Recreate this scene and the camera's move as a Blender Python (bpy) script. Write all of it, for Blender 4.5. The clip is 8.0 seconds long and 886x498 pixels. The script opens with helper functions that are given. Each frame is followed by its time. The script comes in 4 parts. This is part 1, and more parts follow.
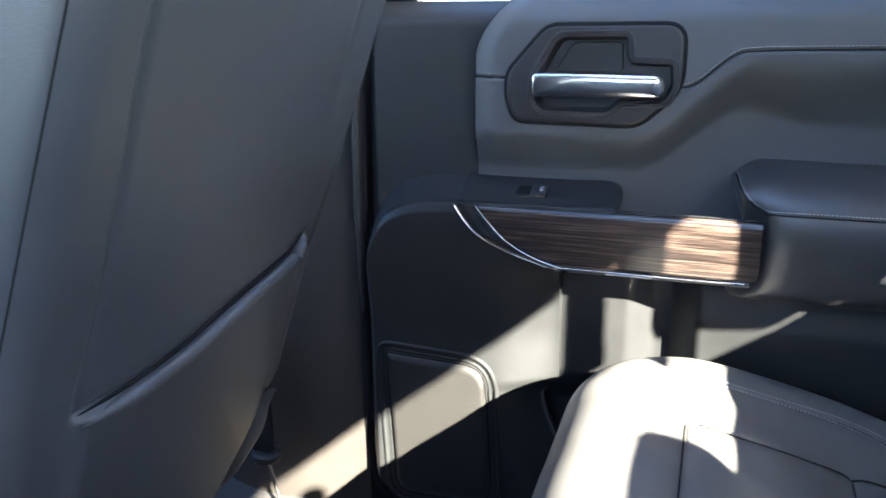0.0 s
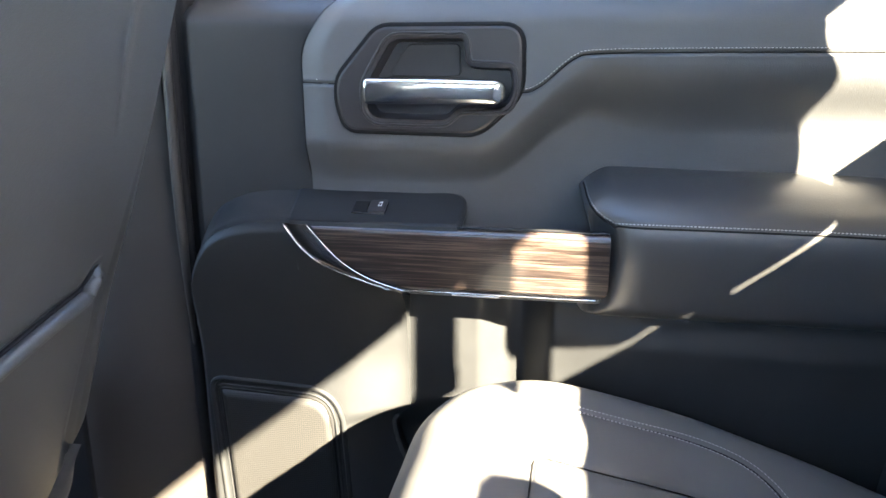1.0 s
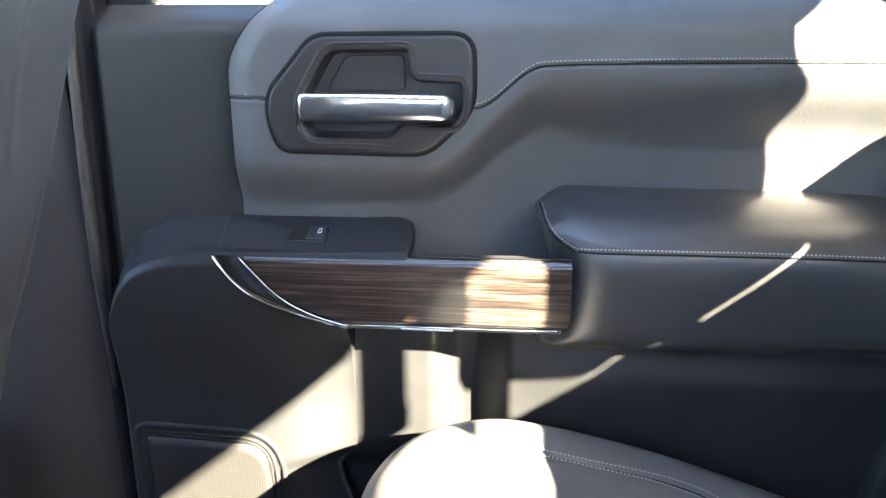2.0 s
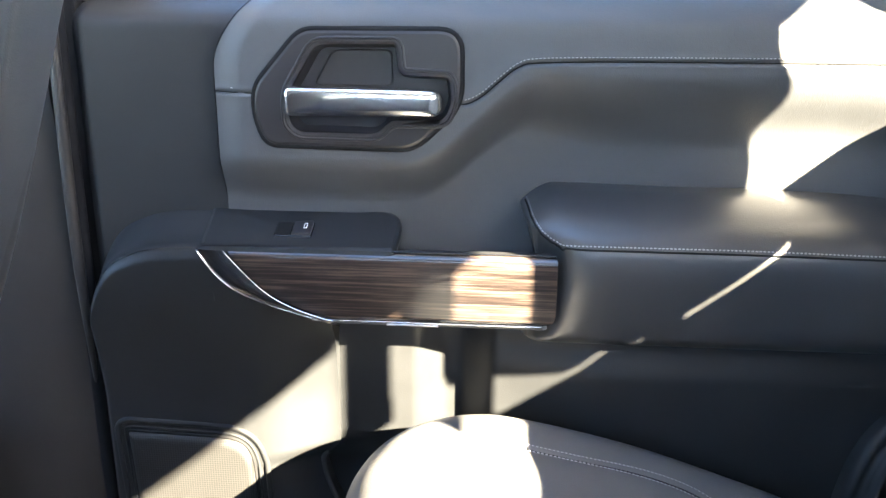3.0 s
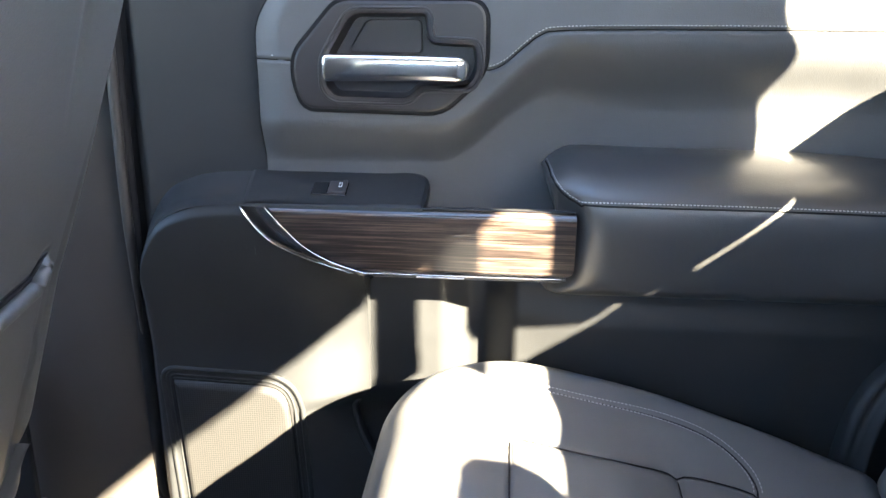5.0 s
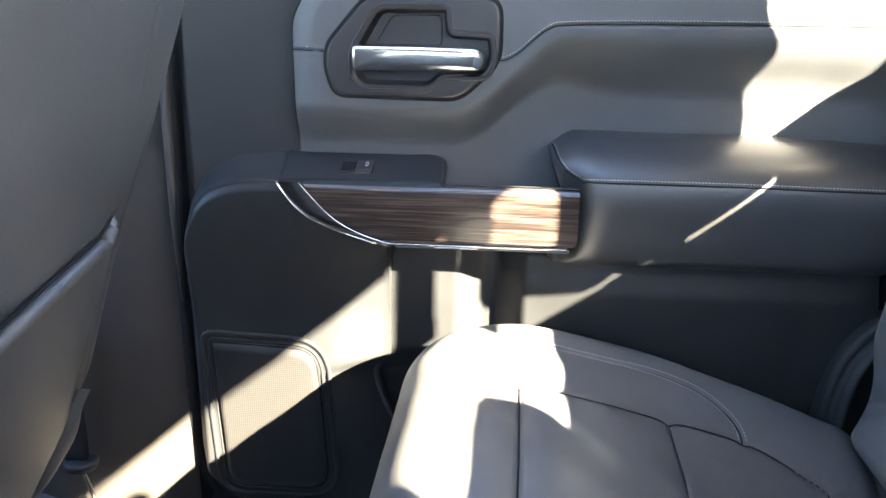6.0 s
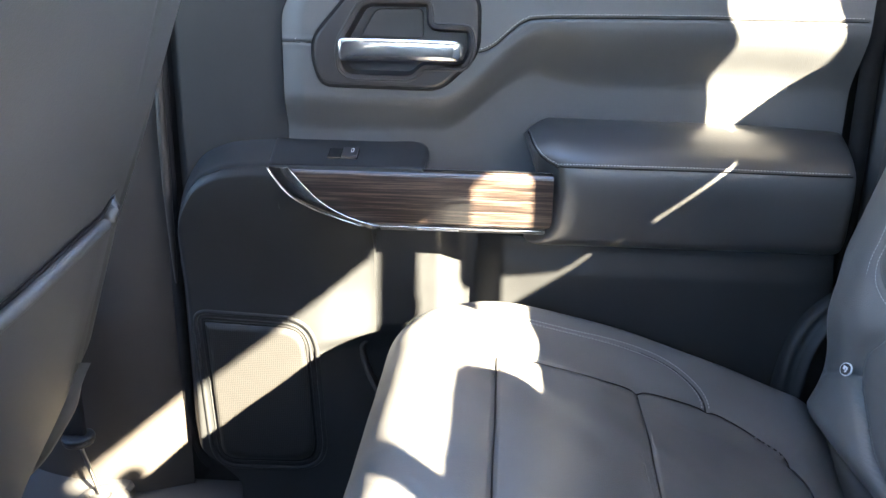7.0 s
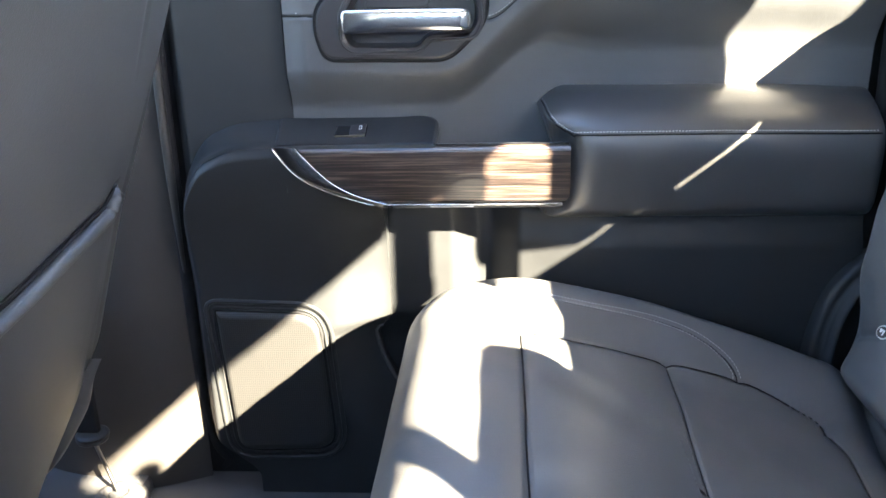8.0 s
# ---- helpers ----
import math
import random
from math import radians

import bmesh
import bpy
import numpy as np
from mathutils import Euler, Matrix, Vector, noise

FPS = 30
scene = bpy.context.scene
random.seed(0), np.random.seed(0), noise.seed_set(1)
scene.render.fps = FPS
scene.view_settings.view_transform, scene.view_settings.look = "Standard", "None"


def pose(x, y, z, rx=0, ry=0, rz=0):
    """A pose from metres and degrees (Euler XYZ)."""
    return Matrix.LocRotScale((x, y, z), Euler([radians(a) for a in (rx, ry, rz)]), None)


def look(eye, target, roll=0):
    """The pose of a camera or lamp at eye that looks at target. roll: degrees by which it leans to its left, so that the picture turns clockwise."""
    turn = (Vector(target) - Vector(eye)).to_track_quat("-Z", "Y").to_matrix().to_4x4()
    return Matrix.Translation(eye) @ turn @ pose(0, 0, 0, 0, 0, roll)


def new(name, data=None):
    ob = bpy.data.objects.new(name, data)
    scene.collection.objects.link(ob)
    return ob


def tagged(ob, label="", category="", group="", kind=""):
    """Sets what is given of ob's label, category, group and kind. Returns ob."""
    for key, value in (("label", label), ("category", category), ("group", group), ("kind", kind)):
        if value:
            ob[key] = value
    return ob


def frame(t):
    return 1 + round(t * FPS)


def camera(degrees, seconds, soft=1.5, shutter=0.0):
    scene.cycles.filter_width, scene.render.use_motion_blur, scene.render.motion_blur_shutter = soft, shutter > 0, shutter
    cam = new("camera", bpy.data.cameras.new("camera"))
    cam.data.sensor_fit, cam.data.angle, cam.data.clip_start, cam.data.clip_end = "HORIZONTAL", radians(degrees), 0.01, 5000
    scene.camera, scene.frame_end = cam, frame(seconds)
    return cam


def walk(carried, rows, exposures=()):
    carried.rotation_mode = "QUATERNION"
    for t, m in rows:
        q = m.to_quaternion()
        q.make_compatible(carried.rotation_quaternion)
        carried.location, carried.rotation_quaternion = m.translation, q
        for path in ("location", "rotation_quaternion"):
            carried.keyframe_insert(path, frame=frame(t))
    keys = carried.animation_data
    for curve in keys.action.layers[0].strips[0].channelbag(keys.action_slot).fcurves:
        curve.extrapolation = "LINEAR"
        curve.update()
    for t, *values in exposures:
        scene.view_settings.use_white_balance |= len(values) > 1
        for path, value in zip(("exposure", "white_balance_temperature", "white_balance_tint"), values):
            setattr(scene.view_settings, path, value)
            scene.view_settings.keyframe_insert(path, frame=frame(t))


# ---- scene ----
cam = camera(57.6, 8.0, soft=1.45, shutter=0.25)
PATH = [
    (0, (0.131, -0.969, 0.79), (-0.473, 0.853, 0.23), -0.4),
    (0.5, (0.158, -0.918, 0.798), (-0.313, 0.941, 0.231), -0.5),
    (1, (0.164, -0.868, 0.791), (-0.169, 1.022, 0.225), -0.2),
    (1.5, (0.155, -0.825, 0.798), (-0.096, 1.077, 0.234), -0.5),
    (2, (0.141, -0.79, 0.8), (-0.038, 1.119, 0.23), -0.2),
    (3.3, (0.128, -0.793, 0.802), (0.012, 1.116, 0.216), 0.7),
    (3.5, (0.126, -0.801, 0.799), (0.006, 1.107, 0.212), 0.7),
    (4, (0.124, -0.814, 0.793), (-0.006, 1.092, 0.201), 0.8),
    (4.5, (0.12, -0.829, 0.791), (-0.009, 1.071, 0.182), 0.9),
    (4.7, (0.12, -0.837, 0.79), (-0.017, 1.06, 0.171), 0.7),
    (5.8, (0.114, -0.94, 0.779), (-0.042, 0.962, 0.185), 0.6),
    (6, (0.114, -0.961, 0.775), (-0.044, 0.943, 0.183), 0.8),
    (6.5, (0.118, -0.993, 0.773), (-0.025, 0.91, 0.175), 0.8),
    (7, (0.121, -1.019, 0.773), (0.004, 0.885, 0.174), 1.0),
    (7.2, (0.121, -1.024, 0.775), (0.009, 0.879, 0.172), 0.3),
    (7.5, (0.113, -1.024, 0.771), (0.015, 0.879, 0.165), -0.6),
    (7.7, (0.112, -1.015, 0.77), (0.014, 0.885, 0.152), -1.3),
    (8, (0.103, -0.989, 0.76), (-0.02, 0.9, 0.113), -1.5),
]
walk(cam, [(t, look(eye, target, roll)) for t, eye, target, roll in PATH], exposures=[(0.0, 4.80, 5350, 10), (0.2, 4.95, 5750, 10), (0.5, 5.24, 5920, 10), (1.0, 5.37, 5960, 10), (2.0, 5.52, 5960, 10), (4.0, 5.52, 5960, 10), (7.0, 5.58, 5880, 10), (8.0, 5.58, 5880, 10)])

# ---- world and sun ----
SUN_TO = Vector((1.0, -1.0, 0.8)).normalized()
world = bpy.data.worlds.new("sky_world")
scene.world = world
world.use_nodes = True
wn = world.node_tree.nodes
sky = wn.new("ShaderNodeTexSky")
sky.sky_type = "NISHITA"
sky.sun_disc = False
sky.sun_elevation = math.asin(SUN_TO.z)
sky.sun_rotation = radians(135)
world.node_tree.links.new(sky.outputs[0], wn["Background"].inputs[0])
wn["Background"].inputs[1].default_value = 0.05
sun_data = bpy.data.lights.new("sun", "SUN")
sun_data.energy = 5.0
sun_data.angle = radians(0.55)
sun_data.color = (1.0, 0.81, 0.53)
sun = new("sun", sun_data)
sun.matrix_world = look(SUN_TO * 10, (0, 0, 0))


# ---- materials ----
def material(name, base, rough=0.5, metal=0.0, coat=0.0, spec=0.5):
    m = bpy.data.materials.new(name)
    m.use_nodes = True
    b = m.node_tree.nodes["Principled BSDF"]
    b.inputs["Base Color"].default_value = (*base, 1)
    b.inputs["Roughness"].default_value = rough
    b.inputs["Metallic"].default_value = metal
    b.inputs["Coat Weight"].default_value = coat
    b.inputs["Coat Roughness"].default_value = 0.05
    b.inputs["Specular IOR Level"].default_value = spec
    return m


def coords(m, scale=(1, 1, 1)):
    n = m.node_tree.nodes
    c, g = n.new("ShaderNodeTexCoord"), n.new("ShaderNodeMapping")
    g.inputs["Scale"].default_value = scale
    m.node_tree.links.new(c.outputs["Object"], g.inputs["Vector"])
    return g.outputs["Vector"]


def vary(m, base, amount, scale, rough=None):
    """Soft large and small changes of tone over a base colour."""
    n, l = m.node_tree.nodes, m.node_tree.links
    tex = n.new("ShaderNodeTexNoise")
    tex.inputs["Scale"].default_value, tex.inputs["Detail"].default_value = scale, 6
    l.new(coords(m), tex.inputs["Vector"])
    ramp = n.new("ShaderNodeValToRGB")
    ramp.color_ramp.elements[0].position, ramp.color_ramp.elements[1].position = 0.3, 0.7
    ramp.color_ramp.elements[0].color = (*[c * (1 - amount) for c in base], 1)
    ramp.color_ramp.elements[1].color = (*[c * (1 + amount) for c in base], 1)
    l.new(tex.outputs["Fac"], ramp.inputs["Fac"])
    b = n["Principled BSDF"]
    l.new(ramp.outputs["Color"], b.inputs["Base Color"])
    if rough:
        mr = n.new("ShaderNodeMapRange")
        mr.inputs["To Min"].default_value, mr.inputs["To Max"].default_value = rough
        l.new(tex.outputs["Fac"], mr.inputs["Value"])
        l.new(mr.outputs["Result"], b.inputs["Roughness"])


def pebble(m, scale, depth, strength=0.5, scale2=None):
    """Leather-like grain: pebbles with fine wrinkles between."""
    n, l = m.node_tree.nodes, m.node_tree.links
    v = n.new("ShaderNodeTexVoronoi")
    v.feature = "SMOOTH_F1"
    v.inputs["Scale"].default_value = scale
    z = n.new("ShaderNodeTexNoise")
    z.inputs["Scale"].default_value, z.inputs["Detail"].default_value = scale2 or scale * 0.25, 4
    p = coords(m)
    l.new(p, v.inputs["Vector"])
    l.new(p, z.inputs["Vector"])
    add = n.new("ShaderNodeMath")
    add.operation = "ADD"
    l.new(v.outputs["Distance"], add.inputs[0])
    l.new(z.outputs["Fac"], add.inputs[1])
    bump = n.new("ShaderNodeBump")
    bump.inputs["Strength"].default_value, bump.inputs["Distance"].default_value = strength, depth
    l.new(add.outputs[0], bump.inputs["Height"])
    l.new(bump.outputs["Normal"], n["Principled BSDF"].inputs["Normal"])


LEATHER = (0.0715, 0.0752, 0.081)
soft_black = material("soft_touch_black", LEATHER, 0.5)
vary(soft_black, LEATHER, 0.10, 9, (0.44, 0.56))
pebble(soft_black, 900, 0.0004, 0.35)
hard_black = material("grained_black_plastic", (0.05, 0.05, 0.052), 0.55)
vary(hard_black, (0.052, 0.052, 0.054), 0.10, 14, (0.5, 0.62))
pebble(hard_black, 1300, 0.0003, 0.35)
dark_plastic = material("dense_black_plastic", (0.026, 0.026, 0.027), 0.5, spec=0.3)
vary(dark_plastic, (0.0190, 0.0202, 0.0218), 0.12, 14, (0.42, 0.56))
pebble(dark_plastic, 1300, 0.0003, 0.35)
dark_strip = material("matt_black_plastic", (0.04, 0.04, 0.041), 0.55, spec=0.3)
vary(dark_strip, (0.021, 0.0215, 0.0225), 0.10, 14, (0.46, 0.6))
pebble(dark_strip, 1300, 0.0003, 0.35)
arm_vinyl = material("armrest_vinyl", (0.05, 0.05, 0.052), 0.48, spec=0.9)
vary(arm_vinyl, (0.038, 0.0395, 0.042), 0.08, 12, (0.31, 0.40))
pebble(arm_vinyl, 900, 0.0003, 0.3)
seat_leather = material("black_seat_leather", (0.07, 0.07, 0.072), 0.45)
vary(seat_leather, (0.115, 0.1155, 0.116), 0.10, 11, (0.32, 0.44))
pebble(seat_leather, 700, 0.0004, 0.3, 60)
shell_black = material("seat_shell_vinyl", (0.05, 0.05, 0.052), 0.5, spec=0.6)
vary(shell_black, (0.070, 0.073, 0.077), 0.12, 8, (0.36, 0.48))
pebble(shell_black, 800, 0.0004, 0.3)
bezel_black = material("satin_black_bezel", (0.045, 0.042, 0.042), 0.42)
vary(bezel_black, (0.0235, 0.0212, 0.0228), 0.06, 20, (0.38, 0.46))
gap_black = material("black_gap_rubber", (0.010, 0.010, 0.011), 0.8, spec=0.2)
pillar_trim = material("warm_black_pillar_plastic", (0.04, 0.037, 0.034), 0.5, spec=0.4)
vary(pillar_trim, (0.032, 0.0292, 0.0270), 0.10, 14, (0.42, 0.54))
pebble(pillar_trim, 1300, 0.0003, 0.35)
rubber = material("black_weatherstrip_rubber", (0.014, 0.014, 0.015), 0.85, spec=0.12)
vary(rubber, (0.014, 0.014, 0.015), 0.15, 30)
gloss_black = material("gloss_black_plastic", (0.01, 0.01, 0.011), 0.12)
chrome = material("satin_chrome", (0.72, 0.72, 0.73), 0.18, 1.0)
vary(chrome, (0.84, 0.84, 0.85), 0.04, 40, (0.12, 0.22))
dark_chrome = material("dark_chrome", (0.36, 0.36, 0.375), 0.24, 1.0)
vary(dark_chrome, (0.36, 0.36, 0.375), 0.06, 60, (0.20, 0.30))
bright_chrome = material("bright_chrome", (0.8, 0.8, 0.81), 0.08, 1.0)
thread = material("grey_stitching_thread", (0.36, 0.36, 0.37), 0.7)
white_print = material("white_printed_mark", (0.75, 0.75, 0.75), 0.5)
carpet = material("charcoal_carpet", (0.045, 0.044, 0.043), 0.95)
vary(carpet, (0.045, 0.044, 0.043), 0.3, 220)
pebble(carpet, 600, 0.002, 0.8)
headliner = material("pale_headliner_cloth", (0.55, 0.545, 0.535), 0.95)
vary(headliner, (0.55, 0.545, 0.535), 0.05, 60)
paint = material("white_body_paint", (0.70, 0.70, 0.70), 0.3, coat=1.0)
vary(paint, (0.70, 0.70, 0.70), 0.02, 5)
steel = material("dull_steel", (0.35, 0.34, 0.33), 0.35, 1.0)
asphalt = material("worn_asphalt", (0.20, 0.195, 0.185), 0.9)
vary(asphalt, (0.20, 0.195, 0.185), 0.15, 3)
glass = material("window_glass", (1, 1, 1), 0.0)
glass.node_tree.nodes["Principled BSDF"].inputs["Transmission Weight"].default_value = 1.0
glass.node_tree.nodes["Principled BSDF"].inputs["IOR"].default_value = 1.1

# dark open-pore wood with straight horizontal streaks under clear lacquer
wood = material("dark_striped_wood", (0.05, 0.03, 0.02), 0.28, coat=1.0)
wnod, wlink = wood.node_tree.nodes, wood.node_tree.links
streak = wnod.new("ShaderNodeTexNoise")
streak.inputs["Scale"].default_value, streak.inputs["Detail"].default_value = 1.0, 5
streak.inputs["Roughness"].default_value = 0.65
wlink.new(coords(wood, (9, 60, 430)), streak.inputs["Vector"])
wood_ramp = wnod.new("ShaderNodeValToRGB")
els = wood_ramp.color_ramp.elements
els[0].position, els[0].color = 0.41, (0.009, 0.0066, 0.006, 1)
els[1].position, els[1].color = 0.62, (0.082, 0.060, 0.049, 1)
mid = els.new(0.5)
mid.color = (0.024, 0.0175, 0.015, 1)
wlink.new(streak.outputs["Fac"], wood_ramp.inputs["Fac"])
wlink.new(wood_ramp.outputs["Color"], wnod["Principled BSDF"].inputs["Base Color"])

# fine perforated grille: rows of round holes
grille_mat = material("perforated_speaker_grille", (0.06, 0.06, 0.062), 0.5)
gn, gl = grille_mat.node_tree.nodes, grille_mat.node_tree.links
dots = gn.new("ShaderNodeTexVoronoi")
dots.inputs["Scale"].default_value, dots.inputs["Randomness"].default_value = 1.0, 0.0
gl.new(coords(grille_mat, (360, 0.001, 360)), dots.inputs["Vector"])
hole = gn.new("ShaderNodeValToRGB")
hole.color_ramp.elements[0].position, hole.color_ramp.elements[1].position = 0.32, 0.44
hole.color_ramp.elements[0].color, hole.color_ramp.elements[1].color = (0.006, 0.006, 0.006, 1), (0.026, 0.026, 0.026, 1)
gl.new(dots.outputs["Distance"], hole.inputs["Fac"])
gl.new(hole.outputs["Color"], gn["Principled BSDF"].inputs["Base Color"])
gbump = gn.new("ShaderNodeBump")
gbump.inputs["Strength"].default_value, gbump.inputs["Distance"].default_value = 0.6, 0.001
gl.new(hole.outputs["Color"], gbump.inputs["Height"])
gl.new(gbump.outputs["Normal"], gn["Principled BSDF"].inputs["Normal"])


# ---- mesh helpers ----
def smooth(e0, e1, v):
    t = np.clip((np.asarray(v, float) - e0) / (e1 - e0), 0, 1)
    return t * t * (3 - 2 * t)


def thing(name, label, category, at=(0, 0, 0), kind="", group=""):
    ob = new(name)
    ob.location = at
    ob.empty_display_size = 0.05
    return tagged(ob, label, category, group, kind)


def raw(name, verts, faces, mat, parent=None, label="", flat=False):
    """One mesh object from vertices and faces, in world places, under its parent."""
    me = bpy.data.meshes.new(name)
    me.from_pydata([tuple(float(c) for c in v) for v in verts], [], [tuple(int(i) for i in f) for f in faces])
    me.materials.append(mat)
    if not flat:
        me.polygons.foreach_set("use_smooth", [True] * len(me.polygons))
    me.update()
    ob = new(name, me)
    if parent:
        ob.parent = parent
        base = parent
        off = Vector((0, 0, 0))
        while base:
            off += base.location
            base = base.parent
        ob.location = -off
    if label:
        ob["label"] = label
    return ob


def part(name, bm, mat, parent=None, label="", flat=True):
    bmesh.ops.recalc_face_normals(bm, faces=bm.faces)
    vs = [v.co[:] for v in bm.verts]
    bm.verts.index_update()
    fs = [[v.index for v in f.verts] for f in bm.faces]
    bm.free()
    return raw(name, vs, fs, mat, parent, label, flat)


def sheet(name, pts, mat, parent=None, label="", wrap=False, keep=None, flip=False):
    """A grid of points (rows, columns, 3) as one smooth surface; wrap closes the columns; keep masks faces."""
    r, c = pts.shape[:2]
    i = np.arange(r * c).reshape(r, c)
    a, b = i[:-1], i[1:]
    if wrap:
        q = np.stack([a, np.roll(a, -1, 1), np.roll(b, -1, 1), b], -1)
    else:
        q = np.stack([a[:, :-1], a[:, 1:], b[:, 1:], b[:, :-1]], -1)
    q = q.reshape(-1, 4)
    if keep is not None:
        q = q[keep.reshape(-1)]
    if flip:
        q = q[:, ::-1]
    return raw(name, pts.reshape(-1, 3), q, mat, parent, label)


def box_bm(x0, x1, y0, y1, z0, z1, bevel=0.0, seg=2):
    bm = bmesh.new()
    bmesh.ops.create_cube(bm, size=1)
    for v in bm.verts:
        v.co = ((x0 + x1) / 2 + v.co.x * (x1 - x0), (y0 + y1) / 2 + v.co.y * (y1 - y0), (z0 + z1) / 2 + v.co.z * (z1 - z0))
    if bevel:
        bmesh.ops.bevel(bm, geom=bm.edges[:], offset=bevel, segments=seg, profile=0.5, affect="EDGES")
    return bm


def round_poly(pts, r, n=6):
    """A closed polygon of (a, b) with its corners rounded; r is one radius or one for each corner."""
    out, k = [], len(pts)
    for i in range(k):
        p, a, b = (np.array(q, float) for q in (pts[i], pts[i - 1], pts[(i + 1) % k]))
        rad = r[i] if isinstance(r, (list, tuple)) else r
        ua, ub = a - p, b - p
        rad = min(rad, 0.48 * np.linalg.norm(ua), 0.48 * np.linalg.norm(ub))
        s, e = p + ua / np.linalg.norm(ua) * rad, p + ub / np.linalg.norm(ub) * rad
        for t in np.linspace(0, 1, n):
            out.append((1 - t) ** 2 * s + 2 * t * (1 - t) * p + t * t * e)
    return np.array(out)


def inset(poly, d):
    """The closed polygon moved inwards by d, corner by corner."""
    nxt, prv = np.roll(poly, -1, 0), np.roll(poly, 1, 0)
    t = nxt - prv
    t /= np.linalg.norm(t, axis=1, keepdims=True) + 1e-12
    area = np.sum(poly[:, 0] * nxt[:, 1] - nxt[:, 0] * poly[:, 1])
    nrm = np.stack([-t[:, 1], t[:, 0]], 1) * (1 if area > 0 else -1)
    return poly + nrm * d


def inside(poly, px, pz):
    res = np.zeros(px.shape, bool)
    for (x0, z0), (x1, z1) in zip(poly, np.roll(poly, -1, 0)):
        hit = ((z0 > pz) != (z1 > pz)) & (px < (x1 - x0) * (pz - z0) / (z1 - z0 + 1e-15) + x0)
        res ^= hit
    return res


def slab(name, poly, y0, y1, mat, parent=None, label="", edge=0.002, hole=None, hole_depth=None, flat=True):
    """A plate in the x-z plane from y0 (back) to y1 (front, towards the cabin), with a rounded front rim; a hole gets walls."""
    poly = np.asarray(poly)
    rings = [(poly, y0), (poly, y1 + edge), (inset(poly, edge * 0.3), y1 + edge * 0.3), (inset(poly, edge), y1)]
    bm = bmesh.new()
    loops = []
    for ring, y in rings:
        loops.append([bm.verts.new((p[0], y, p[1])) for p in ring])
    n = len(poly)
    for a, b in zip(loops, loops[1:]):
        for i in range(n):
            bm.faces.new((a[i], a[(i + 1) % n], b[(i + 1) % n], b[i]))
    if hole is None:
        bm.faces.new(loops[-1])
    else:
        hole = np.asarray(hole)
        m = len(hole)
        h = []
        for ring, y in ((hole, y1), (inset(hole, edge * 0.7), y1 + edge * 0.3), (inset(hole, edge), y1 + edge), (inset(hole, edge + 0.003), hole_depth)):
            h.append([bm.verts.new((p[0], y, p[1])) for p in ring])
        for a, b in zip(h, h[1:]):
            for i in range(m):
                bm.faces.new((a[i], a[(i + 1) % m], b[(i + 1) % m], b[i]))
        bm.faces.new(h[-1])
        edges = [bm.edges.get((loops[-1][i], loops[-1][(i + 1) % n])) for i in range(n)]
        edges += [bm.edges.get((h[0][i], h[0][(i + 1) % m])) for i in range(m)]
        bmesh.ops.triangle_fill(bm, edges=edges, use_beauty=True)
    return part(name, bm, mat, parent, label, flat)


def resample(pts, step):
    pts = np.asarray(pts, float)
    d = np.r_[0, np.cumsum(np.linalg.norm(np.diff(pts, axis=0), axis=1))]
    s = np.arange(0, d[-1], step)
    return np.stack([np.interp(s, d, pts[:, k]) for k in range(pts.shape[1])], 1)


def spline(pts, n=40):
    """A smooth curve through a few points (Catmull-Rom)."""
    p = np.asarray(pts, float)
    p = np.vstack([2 * p[0] - p[1], p, 2 * p[-1] - p[-2]])
    out = []
    for i in range(1, len(p) - 2):
        for t in np.linspace(0, 1, n, endpoint=False):
            out.append(0.5 * (2 * p[i] + (p[i + 1] - p[i - 1]) * t + (2 * p[i - 1] - 5 * p[i] + 4 * p[i + 1] - p[i + 2]) * t ** 2
                              + (3 * p[i] - p[i - 1] - 3 * p[i + 1] + p[i + 2]) * t ** 3))
    out.append(p[-2])
    return np.array(out)


def tube(name, pts, r, mat, parent=None, label="", sides=8, closed=False, squash=1.0):
    """A round or flattened cord along a path; r may change along it."""
    pts = np.asarray(pts, float)
    n = len(pts)
    rad = np.broadcast_to(np.asarray(r, float), (n,))
    if closed:
        tan = np.roll(pts, -1, 0) - np.roll(pts, 1, 0)
    else:
        tan = np.gradient(pts, axis=0)
    tan /= np.linalg.norm(tan, axis=1, keepdims=True) + 1e-12
    ref = np.where(np.abs(tan[:, 1:2]) > 0.9, np.array([[1.0, 0, 0]]), np.array([[0, 1.0, 0]]))
    a = np.cross(tan, ref)
    a /= np.linalg.norm(a, axis=1, keepdims=True) + 1e-12
    b = np.cross(tan, a)
    ang = np.linspace(0, 2 * np.pi, sides, endpoint=False)
    ring = pts[:, None] + rad[:, None, None] * (np.cos(ang)[None, :, None] * a[:, None] + squash * np.sin(ang)[None, :, None] * b[:, None])
    if closed:
        ring = np.concatenate([ring, ring[:1]])
    return sheet(name, ring, mat, parent, label, wrap=True)


def near_path(px, pz, path):
    """Distance of each place to a polyline in the plane, by its segments."""
    best = np.full(px.shape, 1e9)
    for (x0, z0), (x1, z1) in zip(path[:-1], path[1:]):
        dx, dz = x1 - x0, z1 - z0
        t = np.clip(((px - x0) * dx + (pz - z0) * dz) / (dx * dx + dz * dz + 1e-15), 0, 1)
        best = np.minimum(best, np.hypot(px - x0 - t * dx, pz - z0 - t * dz))
    return best


